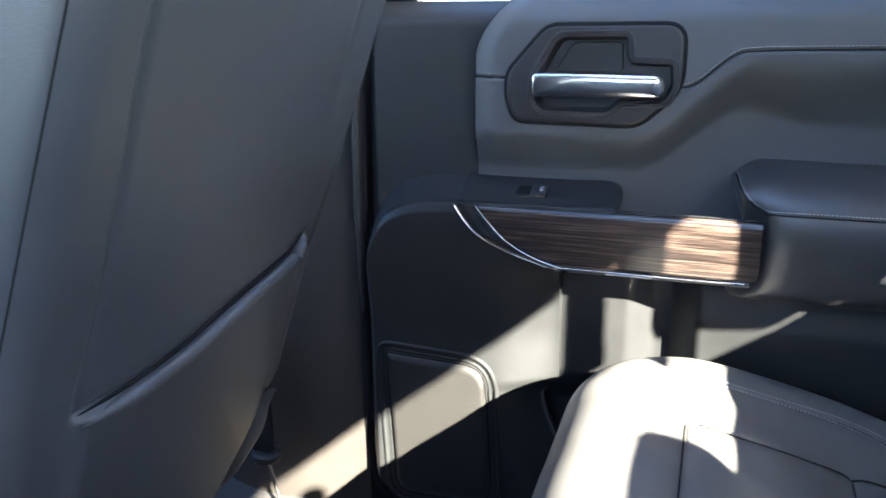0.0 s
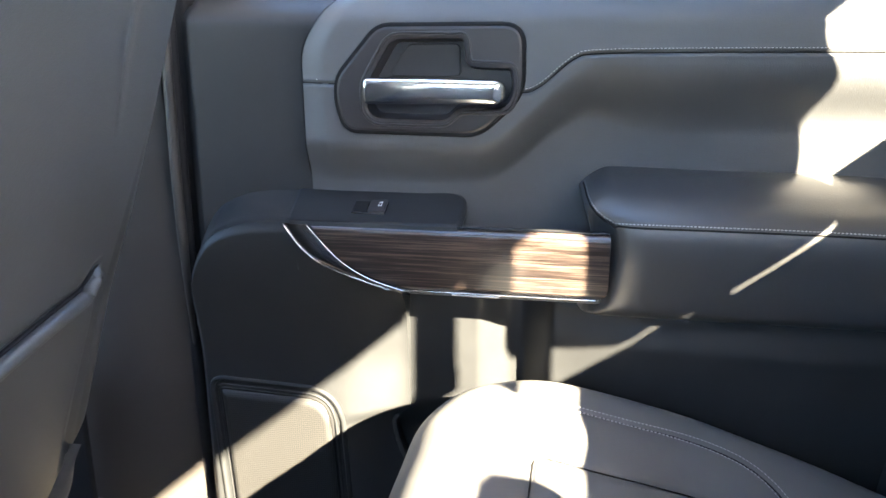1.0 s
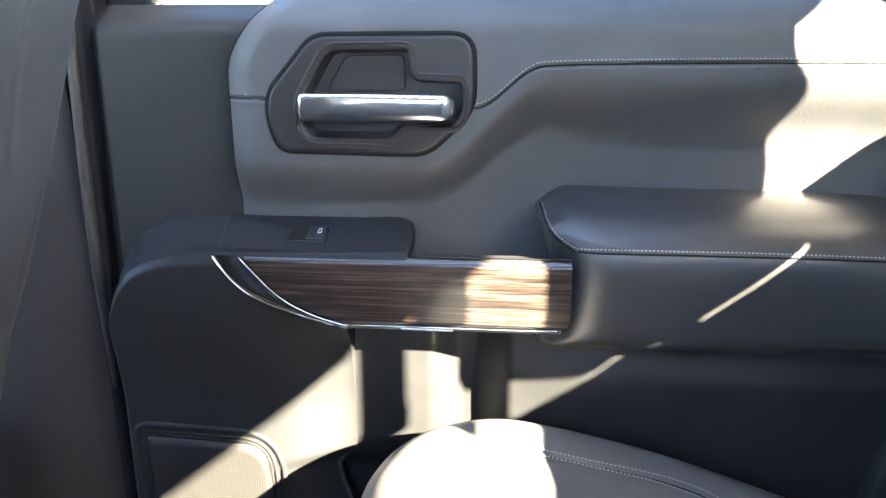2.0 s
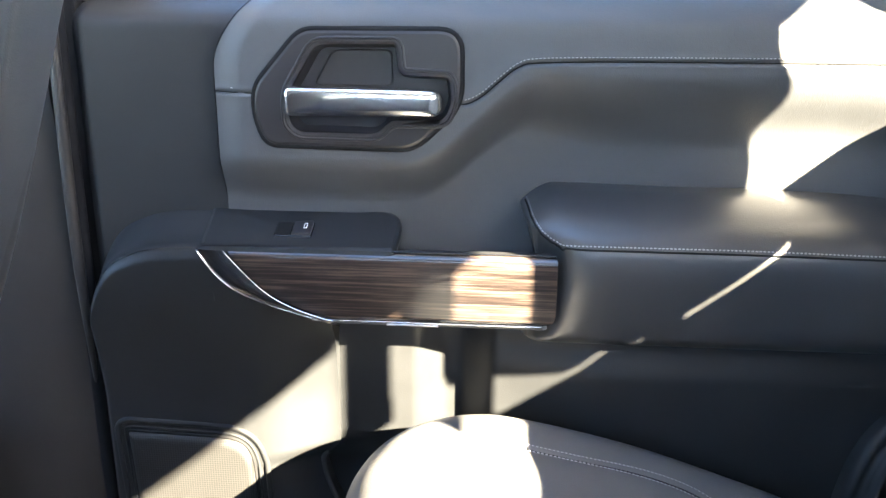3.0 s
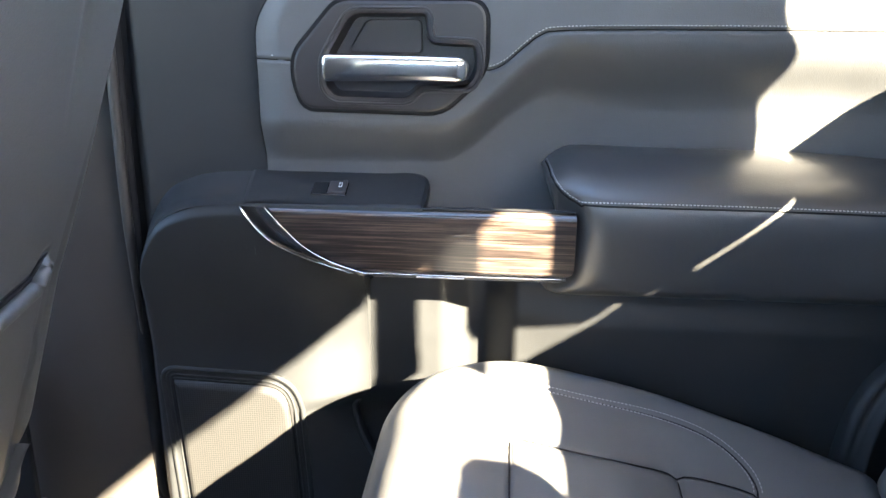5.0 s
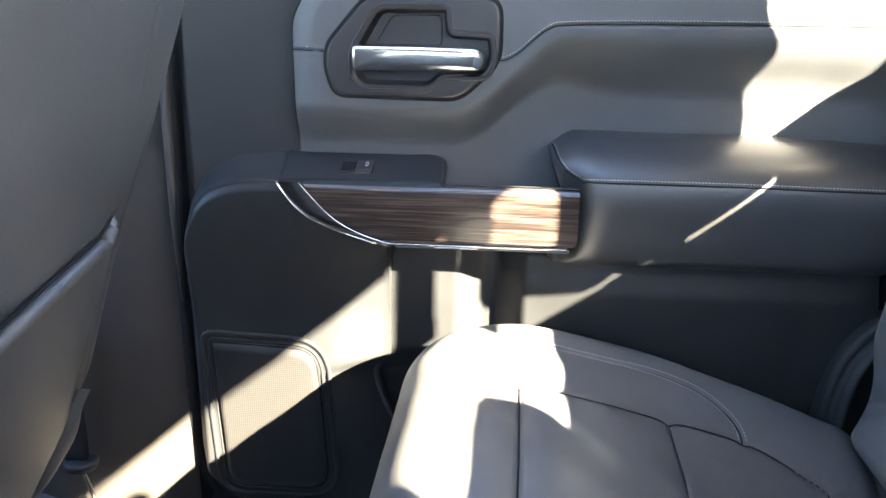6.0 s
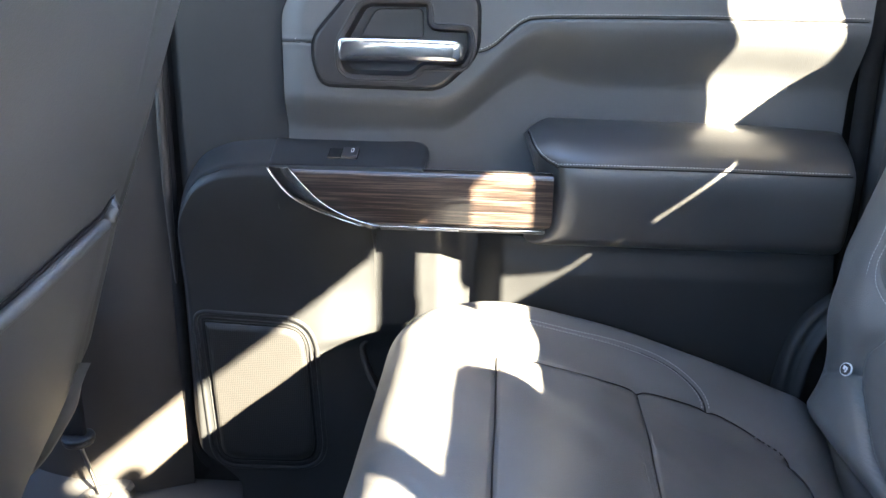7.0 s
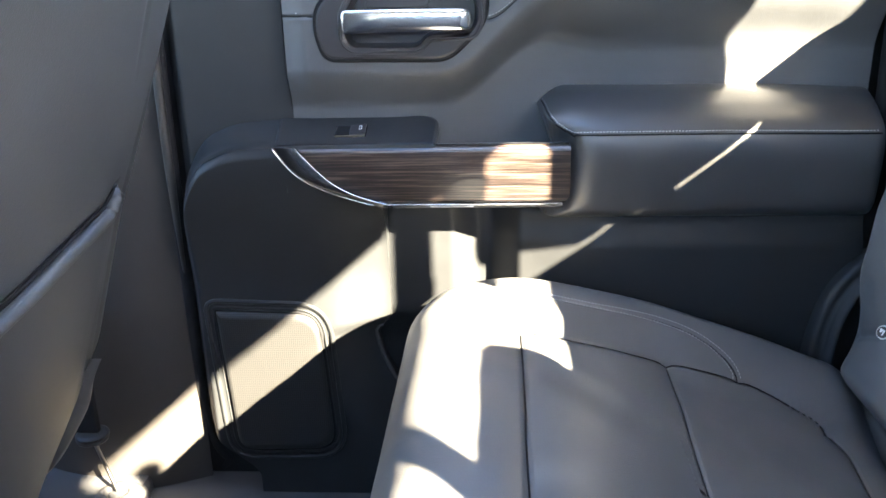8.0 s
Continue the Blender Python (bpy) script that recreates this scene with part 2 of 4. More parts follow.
def stitches(name, path, normal, parent, pitch=0.0038, length=0.0026, r=0.0007, label="pale grey stitching"):
    """A row of short threads that lie on a surface along a path, joined into one mesh."""
    p = resample(path, pitch)
    verts, faces = [], []
    for i in range(len(p) - 1):
        t = p[i + 1] - p[i]
        t = t / (np.linalg.norm(t) + 1e-12)
        n = np.asarray(normal, float) if np.ndim(normal) == 1 else normal(p[i])
        s = np.cross(t, n)
        k = len(verts)
        c = p[i] + n * r * 0.4
        for e, w in ((-0.5, 0.5), (-0.25, 1), (0.25, 1), (0.5, 0.5)):
            o = c + t * length * e
            verts += [o + s * r * w, o + n * r * w, o - s * r * w]
        for j in range(3):
            q = k + 3 * j
            faces += [(q, q + 1, q + 4, q + 3), (q + 1, q + 2, q + 5, q + 4)]
    ob = raw(name, verts, faces, thread, parent, label)
    ob["kind"] = "stuff"
    return ob


# ---- cab: floor, roof, rear wall, pillars ----
def plain(name, b, mat, label, category, bevel=0.006):
    ob = part(name, box_bm(*b, bevel=bevel), mat)
    return tagged(ob, label, category, kind="structure")


ground = plain("ground", (-60, 60, -60, 60, -0.85, -0.62), asphalt, "worn grey asphalt of the lot outside", "ground", 0)
plain("floor", (-1.6, 0.86, -1.53, 0.02, -0.05, 0.0), carpet, "charcoal carpet on the cab floor", "floor")
# ceiling with an added, unseen opening that lets sky light down by the door
bm = bmesh.new()
ROOF = [(-0.9, 0.90, -1.50, -0.44), (-0.9, 0.90, -0.05, 0.05), (-0.9, -0.50, -0.44, -0.05), (0.32, 0.90, -0.44, -0.05)]
for x0, x1, y0, y1 in ROOF:
    q = [bm.verts.new((x, y, z)) for z in (1.19, 1.23) for x, y in ((x0, y0), (x1, y0), (x1, y1), (x0, y1))]
    for f in ((0, 1, 2, 3), (4, 5, 6, 7), (0, 1, 5, 4), (1, 2, 6, 5), (2, 3, 7, 6), (3, 0, 4, 7)):
        bm.faces.new([q[k] for k in f])
tagged(part("ceiling", bm, headliner), "pale cloth headliner round an added opening for sky light", "ceiling", kind="structure")
# rear wall with one wide window opening
REAR_X, WIN_Y0, WIN_Y1, WIN_Z0, WIN_Z1 = 0.85, -1.38, -0.240, 0.86, 1.150
plain("wall_rear_lower", (REAR_X, REAR_X + 0.05, -1.53, 0.08, -0.05, WIN_Z0), hard_black, "black trimmed lower rear wall of the cab", "wall")
# header split in two, higher towards the door so sun reaches the wood
plain("wall_rear_upper", (REAR_X, REAR_X + 0.012, -1.53, -0.88, WIN_Z1, 1.21), headliner, "pale header over the rear window", "wall", 0.002)
plain("wall_rear_upper_side", (REAR_X, REAR_X + 0.012, -0.88, 0.08, WIN_Z1 + 0.035, 1.21), headliner, "pale header over the rear window", "wall", 0.002)
# unseen corner piece; its slanted outline shapes the sun patch on the door
bm = bmesh.new()
corner = [(-0.29, WIN_Z0), (-0.305, 0.935), (-0.317, 0.970), (-0.337, 1.036), (-0.366, 1.10), (-0.381, 1.185), (0.08, 1.185), (0.08, WIN_Z0)]
lo = [bm.verts.new((REAR_X, y, z)) for y, z in corner]
hi = [bm.verts.new((REAR_X + 0.012, y, z)) for y, z in corner]
bm.faces.new(lo), bm.faces.new(hi)
for k in range(len(corner)):
    bm.faces.new((lo[k], lo[(k + 1) % len(corner)], hi[(k + 1) % len(corner)], hi[k]))
tagged(part("wall_rear_side", bm, hard_black), "black unseen corner piece shaped to cut the sun beside the rear window", "wall", kind="structure")
plain("wall_rear_far_side", (REAR_X, REAR_X + 0.05, -1.53, WIN_Y0, WIN_Z0, WIN_Z1), hard_black, "black corner trim beside the rear window", "wall")
# front end: dash and cowl, far from the view
plain("wall_front", (-1.65, -1.45, -1.53, 0.08, -0.05, 0.72), hard_black, "black dashboard and firewall", "wall", 0.03)
plain("wall_left_front", (-1.5, -0.42, -1.58, -1.52, -0.05, 0.74), hard_black, "black front door trim on the far side", "wall", 0.02)
plain("pillar_left", (-0.42, -0.30, -1.56, -1.46, 0.0, 1.2), hard_black, "black pillar trim on the far side", "pillar", 0.02)
# unseen wall; its top stands high to hold back light from the left
plain("wall_left_door", (-0.30, 0.50, -1.58, -1.50, -0.05, 0.91), hard_black, "black rear door trim on the far side, raised to block window light", "wall", 0.02)
plain("wall_left_rear", (0.50, 0.86, -1.58, -1.50, -0.05, 1.2), hard_black, "black rear corner trim on the far side", "wall", 0.02)
plain("wall_right_front", (-1.5, -0.44, 0.02, 0.10, -0.05, 0.78), hard_black, "black front passenger door trim", "wall", 0.02)
plain("roof_rail_right", (-1.2, 0.86, 0.0, 0.08, 1.13, 1.22), headliner, "grey roof rail trim above the doors", "trim", 0.02)
plain("roof_rail_left", (-1.2, 0.86, -1.56, -1.48, 1.13, 1.22), headliner, "grey roof rail trim above the far doors", "trim", 0.02)

# ---- rear passenger door ----
door = thing("rear_door", "closed black rear door with striped wood trim and chrome handle", "car door", (0.13, 0.1, 0.08))
DOOR_X0, DOOR_X1 = -0.303, 0.560
part("outer_shell", box_bm(DOOR_X0, DOOR_X1, 0.075, 0.14, 0.06, 0.80, bevel=0.008), paint, door, "white painted outer door skin")
part("inner_carrier", box_bm(DOOR_X0, DOOR_X1, 0.062, 0.074, 0.055, 0.80), gap_black, door)
part("window_frame", box_bm(DOOR_X0, DOOR_X0 + 0.05, 0.07, 0.12, 0.80, 1.14, bevel=0.008), gap_black, door)
part("window_frame", box_bm(DOOR_X1 - 0.05, DOOR_X1, 0.07, 0.12, 0.80, 1.14, bevel=0.008), gap_black, door)
pane = part("window_pane", box_bm(DOOR_X0 + 0.05, DOOR_X1 - 0.05, 0.092, 0.097, 0.80, 1.14), glass, door, "clear raised window glass")
pane.visible_shadow = False

# upper soft panel: belt roll and handle bulge above, hollow below
SEAM = spline([(0.094, 0.708), (0.104, 0.7085), (0.118, 0.716), (0.135, 0.731), (0.152, 0.744), (0.172, 0.7485), (0.25, 0.7505), (0.40, 0.7515), (0.555, 0.7515)], 14)
SEAM_L = np.array([(-0.150, 0.7155), (-0.13, 0.7152), (-0.104, 0.7145)])
BEZEL = round_poly([(-0.107, 0.722), (-0.059, 0.777), (0.097, 0.778), (0.098, 0.705), (0.051, 0.662), (-0.098, 0.664), (-0.108, 0.695)], [0.02, 0.014, 0.022, 0.022, 0.016, 0.014, 0.012], 7)


def panel_left(z):
    return -0.149 + 0.045 * smooth(0.735, 0.83, z) ** 1.2 + 0.03 * smooth(0.79, 0.86, z)


def bulge_foot(x):
    """Height at which the bulge starts to roll back into the hollow."""
    return 0.653 + 0.090 * smooth(0.045, 0.185, x)


def upper_y(x, z):
    zf = bulge_foot(x)
    k = smooth(0.0, 0.052 + 0.030 * smooth(0.1, 0.25, x), zf - z)
    hollow = 0.024 + 0.022 * smooth(-0.02, 0.12, x) - 0.006 * smooth(0.20, 0.32, x) - 0.010 * smooth(0.46, 0.56, x)
    front = 0.000 - 0.005 * smooth(0.1, 0.2, x)
    y = front + (hollow - front) * k
    y = y + 0.055 * smooth(0.772, 0.838, z) ** 1.6
    d = x - panel_left(z)
    y = y + 0.009 * (1 - smooth(0.0, 0.030, d)) * (1 - 0.9 * k)
    return y


U, V = np.meshgrid(np.linspace(0, 1, 520), np.linspace(0, 1, 250))
PZ = 0.497 + V * (0.835 - 0.497)
PX = panel_left(PZ) + U * (DOOR_X1 - panel_left(PZ))
PY = upper_y(PX, PZ)
seam_d = np.minimum(near_path(PX, PZ, SEAM), near_path(PX, PZ, SEAM_L))
PY = PY + 0.0020 * np.exp(-(seam_d / 0.0014) ** 2) - 0.0006 * np.exp(-((seam_d - 0.004) / 0.003) ** 2)
cx, cz = (PX[:-1, :-1] + PX[1:, 1:]) / 2, (PZ[:-1, :-1] + PZ[1:, 1:]) / 2
upper = sheet("upper_panel", np.stack([PX, PY, PZ], -1), soft_black, door, "black soft-touch upper trim with a stitched seam", keep=~inside(inset(BEZEL, 0.004), cx, cz))
for path in (SEAM, SEAM_L):
    q = np.stack([path[:, 0], upper_y(path[:, 0], path[:, 1] + 0.0042), path[:, 1] + 0.0042], 1)
    stitches("stitching", q[q[:, 0] > panel_left(q[:, 2]) + 0.004], (0, -1, 0), upper)
# door edge of the soft panel, turned back
ez = np.linspace(0.57, 0.835, 60)
edge_pts = np.stack([np.stack([panel_left(ez) - 0.001, upper_y(panel_left(ez), ez), ez], -1), np.stack([panel_left(ez), upper_y(panel_left(ez), ez) + 0.03, ez], -1)], 0)
sheet("panel_edge", edge_pts, gap_black, door)
for path in (SEAM, SEAM_L):
    tube("seam_line", np.stack([path[:, 0], upper_y(path[:, 0], path[:, 1]) + 0.0005, path[:, 1]], 1), 0.0006, gap_black, upper)

# hard strip ahead of the soft panel
su, sz = np.meshgrid(np.linspace(0, 1, 60), np.linspace(0.50, 0.806, 80))
sx = -0.304 + su * (panel_left(sz) + 0.003 + 0.304)
sy = 0.026 + 0.012 * smooth(-0.289, -0.306, sx) + 0.045 * smooth(0.770, 0.812, sz) ** 2
strip = sheet("front_strip", np.stack([sx, sy, sz], -1), dark_strip, door, "plain black plastic strip at the door's front edge")

# handle bezel with its cup and pull handle
CUP = round_poly([(-0.076, 0.716), (-0.046, 0.766), (0.037, 0.767), (0.040, 0.738), (0.088, 0.736), (0.092, 0.71), (0.083, 0.689), (0.030, 0.688), (0.016, 0.674), (-0.064, 0.675), (-0.075, 0.685)], [0.012, 0.012, 0.008, 0.006, 0.008, 0.01, 0.008, 0.006, 0.01, 0.01, 0.01], 6)
bezel = slab("handle_bezel", BEZEL, 0.03, -0.004, bezel_black, door, "satin black plastic handle surround", 0.004, CUP, 0.020)
tube("gasket", np.stack([BEZEL[:, 0], np.full(len(BEZEL), -0.0005), BEZEL[:, 1]], 1), 0.0030, gap_black, bezel, "dark joint round the surround", closed=True)
rim = inset(CUP, -0.003)
tube("cup_rim", np.stack([rim[:, 0], np.full(len(rim), -0.0042), rim[:, 1]], 1), 0.0015, bezel_black, bezel, closed=True, squash=0.8)
slab("cup_plate", round_poly([(-0.052, 0.722), (-0.031, 0.757), (0.028, 0.758), (0.029, 0.722)], 0.008, 6), 0.022, 0.0165, bezel_black, bezel, "raised plate at the bottom of the cup", 0.0015)

nu, nv = 48, 40
hx = np.linspace(0, 1, nu)
ang = np.linspace(0, 2 * np.pi, nv, endpoint=False)
rows = []
for u in hx:
    x = -0.0765 + u * 0.156
    e = min(1.0, math.sqrt(max(0.0, 1 - (1 - min(u / 0.035, 1)) ** 2)), math.sqrt(max(0.0, 1 - (1 - min((1 - u) / 0.09, 1)) ** 2)))
    e = max(e, 0.02)
    half = 0.0142 - 0.0012 * u
    zc = 0.7085 + 0.001 * math.sin(u * math.pi)
    yc = -0.006 - 0.006 * math.sin(u * math.pi) ** 0.6
    ca, sa = np.cos(ang), np.sin(ang)
    pw = 0.62
    rows.append(np.stack([np.full(nv, x), yc + 0.0085 * e * np.sign(ca) * np.abs(ca) ** pw, zc + half * (0.35 + 0.65 * e) * np.sign(sa) * np.abs(sa) ** pw], 1))
sheet("pull_handle", np.array(rows), chrome, bezel, "satin chrome interior pull handle", wrap=True)

# lower front panel with arched shoulder, carrying the speaker
ARCH = spline([(-0.302, 0.430), (-0.296, 0.468), (-0.281, 0.508), (-0.262, 0.538), (-0.238, 0.553), (-0.21, 0.5605), (-0.160, 0.5635), (-0.10, 0.5645), (-0.03, 0.565)], 16)


def arch_z(x):
    return np.interp(x, ARCH[:, 0], ARCH[:, 1])


def lower_right(z):
    return -0.0365 - 0.022 * smooth(0.316, 0.290, z) + 0.10 * smooth(0.29, 0.06, z)


def lower_y(x, z):
    y = -0.036 + 0.030 * smooth(0.55, 0.36, z)
    xr = lower_right(z)
    y = y + 0.034 * smooth(xr - 0.10, xr, x) ** 1.6 * smooth(0.52, 0.44, z)
    y = y + 0.02 * smooth(-0.285, -0.304, x) ** 1.5
    y = y + 0.006 * smooth(xr - 0.055, xr, x) ** 1.3 * smooth(0.33, 0.27, z)
    return y


def chrome_outer(z):
    """x of the swoosh's outer edge, which bounds the lower panel where it meets the wood."""
    t = np.clip((0.5635 - z) / 0.0745, 0, 1)
    return -0.161 + 0.115 * (0.40 * t + 0.60 * t ** 3)


def lower_left(z):
    return DOOR_X0 + 0.07 * smooth(0.19, 0.075, z) ** 2.2


U, V = np.meshgrid(np.linspace(0, 1, 150), np.linspace(0, 1, 240))
LX = DOOR_X0 + U * (lower_right(0.3) - DOOR_X0)
LZ = 0.050 + V * (arch_z(LX) - 0.050)
LX = LX + smooth(0.0, 1.0, U) * (lower_right(LZ) - lower_right(0.3))
lim = np.where(LZ > 0.489, chrome_outer(LZ), 1.0)
LX = np.minimum(LX, np.maximum(lim, DOOR_X0))
LX = LX + (1 - U) * (lower_left(LZ) - DOOR_X0)
LY = lower_y(LX, LZ) + 0.006 * smooth(0.012, 0.0, arch_z(LX) - LZ)
lower = sheet("lower_panel", np.stack([LX, LY, LZ], -1), dark_plastic, door, "black plastic lower door panel with arched shoulder")
zz = np.linspace(0.07, 0.50, 60)
sheet("panel_return", np.stack([np.stack([lower_right(zz), lower_y(lower_right(zz), zz), zz], -1), np.stack([lower_right(zz) + 0.002, np.full(60, 0.075), zz], -1)], 0), dark_plastic, door)
# shoulder: top of the arch, rising towards the back
ax = np.linspace(-0.302, -0.150, 70)
sh = []
for v in np.linspace(0, 1, 26):
    y0 = lower_y(ax, arch_z(ax)) + 0.006
    yy = y0 + v * (0.040 - y0)
    lift = 0.027 * smooth(0, 1.1, v) + 0.003 * math.sqrt(min(v * 8, 1))
    sh.append(np.stack([ax - 0.012 * v * smooth(-0.2, -0.3, ax), yy, arch_z(ax) + lift], -1))
sheet("arch_shoulder", np.array(sh), dark_plastic, door, "black rounded shoulder over the lower panel")

# switch ledge between shoulder and armrest
def ledge_z(y):
    return 0.567 + 0.38 * min(y + 0.036, 0.075)


lx0, lx1 = -0.1625, 0.040
lp = round_poly([(lx0, -0.036), (lx1 - 0.004, -0.036), (lx1, 0.031), (lx0 - 0.006, 0.031)], [0.001, 0.006, 0.031, 0.001], 12)
bm = bmesh.new()
loops = []
for dz, ins in ((-0.06, 0.012), (-0.014, 0.010), (-0.010, 0.0), (-0.005, 0.0), (-0.0015, 0.0015), (0.0, 0.005)):
    q = inset(lp, ins)
    loops.append([bm.verts.new((p[0], p[1], ledge_z(p[1]) + dz)) for p in q])
for a, b in zip(loops, loops[1:]):
    for i in range(len(a)):
        bm.faces.new((a[i], a[(i + 1) % len(a)], b[(i + 1) % len(a)], b[i]))
bm.faces.new(loops[-1])
ledge = part("switch_ledge", bm, dark_plastic, door, "black flat ledge that carries the window switch")


def on_ledge(x, y, up=0.0):
    return (x, y, ledge_z(y) + up)


def ledge_box(name, x0, x1, y0, y1, h, mat, parent, bevel=0.0012, label="", tilt=0.0):
    bm = box_bm(x0, x1, y0, y1, -0.004, h, bevel)
    for v in bm.verts:
        v.co.z += ledge_z(v.co.y) + tilt * (v.co.x - x0)
    return part(name, bm, mat, parent, label)


switch = ledge_box("window_switch", -0.0905, -0.0515, -0.019, 0.004, 0.0012, gloss_black, ledge, label="small black window switch in its frame")
ledge_box("rocker", -0.0725, -0.0525, -0.0178, 0.0028, 0.0030, bezel_black, switch, 0.0012, "raised switch rocker", 0.08)
ledge_box("switch_well", -0.0895, -0.0735, -0.0175, 0.0025, 0.0016, gap_black, switch, 0.0004)
mark = [on_ledge(-0.0605, -0.0035, 0.0046), on_ledge(-0.0575, -0.0035, 0.0049), on_ledge(-0.0575, -0.0105, 0.0049), on_ledge(-0.0605, -0.0105, 0.0046)]
tube("switch_mark", mark, 0.0005, white_print, switch, "white printed window mark", closed=True)

# striped wood trim between the swoosh and the armrest
def wood_left(z):
    t = np.clip((0.5645 - z) / 0.0715, 0, 1)
    return -0.1345 + 0.063 * t + 0.052 * t ** 5


def wood_y(x, z):
    t = (z - 0.5285) / 0.037
    return -0.0385 - 0.0015 * (1 - t ** 2) + 0.0075 * smooth(0.80, 1.02, np.abs(t)) ** 1.3


U, V = np.meshgrid(np.linspace(0, 1, 140), np.linspace(0, 1, 40))
WZ = 0.4925 + V * (0.5645 - 0.4925)
c = 0.012
wr = 0.1965 - np.where(WZ < 0.4925 + c, c - np.sqrt(np.maximum(0, c * c - (0.4925 + c - WZ) ** 2)), 0) - np.where(WZ > 0.5645 - 0.003, 0.001, 0)
WX = wood_left(WZ) + U * (wr - wood_left(WZ))
wood_trim = sheet("wood_trim", np.stack([WX, wood_y(WX, WZ), WZ], -1), wood, door, "lacquered dark striped wood trim")
# its body behind, so that the trim has depth
bodyp = np.vstack([np.stack([wood_left(WZ[:, 0]), WZ[:, 0]], 1), np.stack([wr[::-1, 0], WZ[::-1, 0]], 1)])
slab("trim_carrier", inset(bodyp, 0.001), -0.016, -0.0310, dark_plastic, wood_trim, "black backing of the wood trim", 0.001)
# chrome swoosh, and thin chrome lines along the lower and upper rims
zz = np.linspace(0.566, 0.4895, 60)
sw = []
for v in np.linspace(0, 1, 14):
    xo, xi = chrome_outer(zz) - 0.0005, wood_left(np.clip(zz, 0.4925, 0.5645)) + 0.0015
    x = xo + v * (xi - xo)
    y = -0.0430 - 0.002 * math.sin(math.pi * v) - 0.0035 * v + 0.030 * smooth(0.53, 0.485, zz) * (1 - v) ** 1.0 * 0.5
    sw.append(np.stack([x, y, zz], -1))
swoosh = sheet("chrome_swoosh", np.array(sw), dark_chrome, door, "dark chrome swoosh with bright rims")
tube("swoosh_rim", np.stack([chrome_outer(zz) - 0.0005, -0.0435 + 0.015 * smooth(0.53, 0.485, zz), zz], -1), 0.0009, bright_chrome, swoosh)
tube("swoosh_rim", np.stack([wood_left(np.clip(zz, 0.4925, 0.5645)) + 0.001, np.full(60, -0.0465), np.maximum(zz, 0.4918)], -1)[:56], 0.0008, bright_chrome, swoosh)
xx = np.linspace(-0.050, 0.184, 60)
tube("chrome_line", np.stack([xx, np.full(60, -0.0345), np.full(60, 0.4912)], -1), 0.0013, bright_chrome, door, "thin chrome line under the wood")
xx = np.linspace(-0.130, 0.194, 60)
tube("chrome_line", np.stack([xx, np.full(60, -0.0335), np.full(60, 0.5655)], -1), 0.0009, gloss_black, door, "thin dark line above the wood")
part("chrome_tab", box_bm(0.026, 0.080, -0.034, -0.02, 0.4865, 0.4895, 0.001), dark_chrome, door, "small dark chrome tab under the wood")
# black underside of the pull, behind the wood
part("pull_underside", box_bm(-0.040, 0.190, -0.028, 0.020, 0.484, 0.491, 0.003), soft_black, door)

# padded armrest
prof = spline([(0.046, 0.6235), (0.034, 0.6220), (0.020, 0.6190), (0.006, 0.6135), (-0.012, 0.6045), (-0.026, 0.595), (-0.036, 0.586), (-0.0425, 0.577), (-0.0458, 0.564), (-0.0468, 0.545), (-0.0450, 0.522), (-0.0425, 0.498), (-0.036, 0.480), (-0.020, 0.4695), (0.02, 0.465), (0.046, 0.466)], 10)
cy, cz0 = 0.0, 0.555
arm_right = 0.556
rows = []
us = np.r_[np.linspace(0, 0.06, 14), np.linspace(0.065, 0.95, 110), np.linspace(0.955, 1, 14)]
py, pz = prof[:, 0], prof[:, 1]
left = np.interp(py, [-0.047, -0.042, -0.036, -0.028, -0.015, 0.0, 0.046], [0.203, 0.195, 0.184, 0.176, 0.170, 0.166, 0.160])
for u in us:
    e = 1 - 0.10 * (1 - math.sqrt(max(0, 1 - (1 - min(u / 0.035, 1)) ** 2))) - 0.05 * (1 - math.sqrt(max(0, 1 - (1 - min((1 - u) / 0.03, 1)) ** 2)))
    x = left + u * (arm_right - left)
    yy = np.where(py < 0.03, 0.03 + (py - 0.03) * e, py)
    round_in = (1 - np.clip((x - left) / 0.036, 0, 1)) ** 2.2
    yy = yy + 0.008 * round_in * smooth(-0.01, -0.04, py)
    z2 = cz0 + (pz - cz0) * (0.4 * e + 0.6)
    z2 = z2 - 0.004 * smooth(0.35, 0.56, x) * smooth(0.55, 0.6, pz)
    near_end = 1 - (1 - np.clip((x - left) / 0.034, 0, 1)) ** 1.7
    z2 = np.where(z2 > 0.575, 0.575 + (z2 - 0.575) * (0.58 + 0.42 * near_end), z2)
    rows.append(np.stack([x, yy, z2], -1))
rows = np.array(rows)
cap0 = [rows[0].mean(0) + (r - rows[0].mean(0)) * s for r, s in ((rows[0], 0.001), (rows[0], 0.5))]
arm = sheet("armrest", np.concatenate([np.array(cap0), rows]), arm_vinyl, door, "padded black armrest with a stitched edge")
k = int(np.argmin(np.abs(pz - 0.5795) + (py > 0) * 1))
line = rows[4:-4, k]
kk = int(np.argmin(np.abs(py - 0.04) + (pz < 0.58) * 1))
nose = rows[3, kk:k + 1]
path = np.vstack([nose, line])
stitches("stitching", path + np.array([0, -0.0006, 0.0004]), lambda p: np.array([0, -0.85, 0.52]), arm)
seam_row = rows[4:-4, k + 3]
tube("armrest_seam", np.vstack([rows[3, kk + 2:k + 4] + np.array([-0.0015, 0, -0.002]), seam_row]), 0.0011, gap_black, arm)

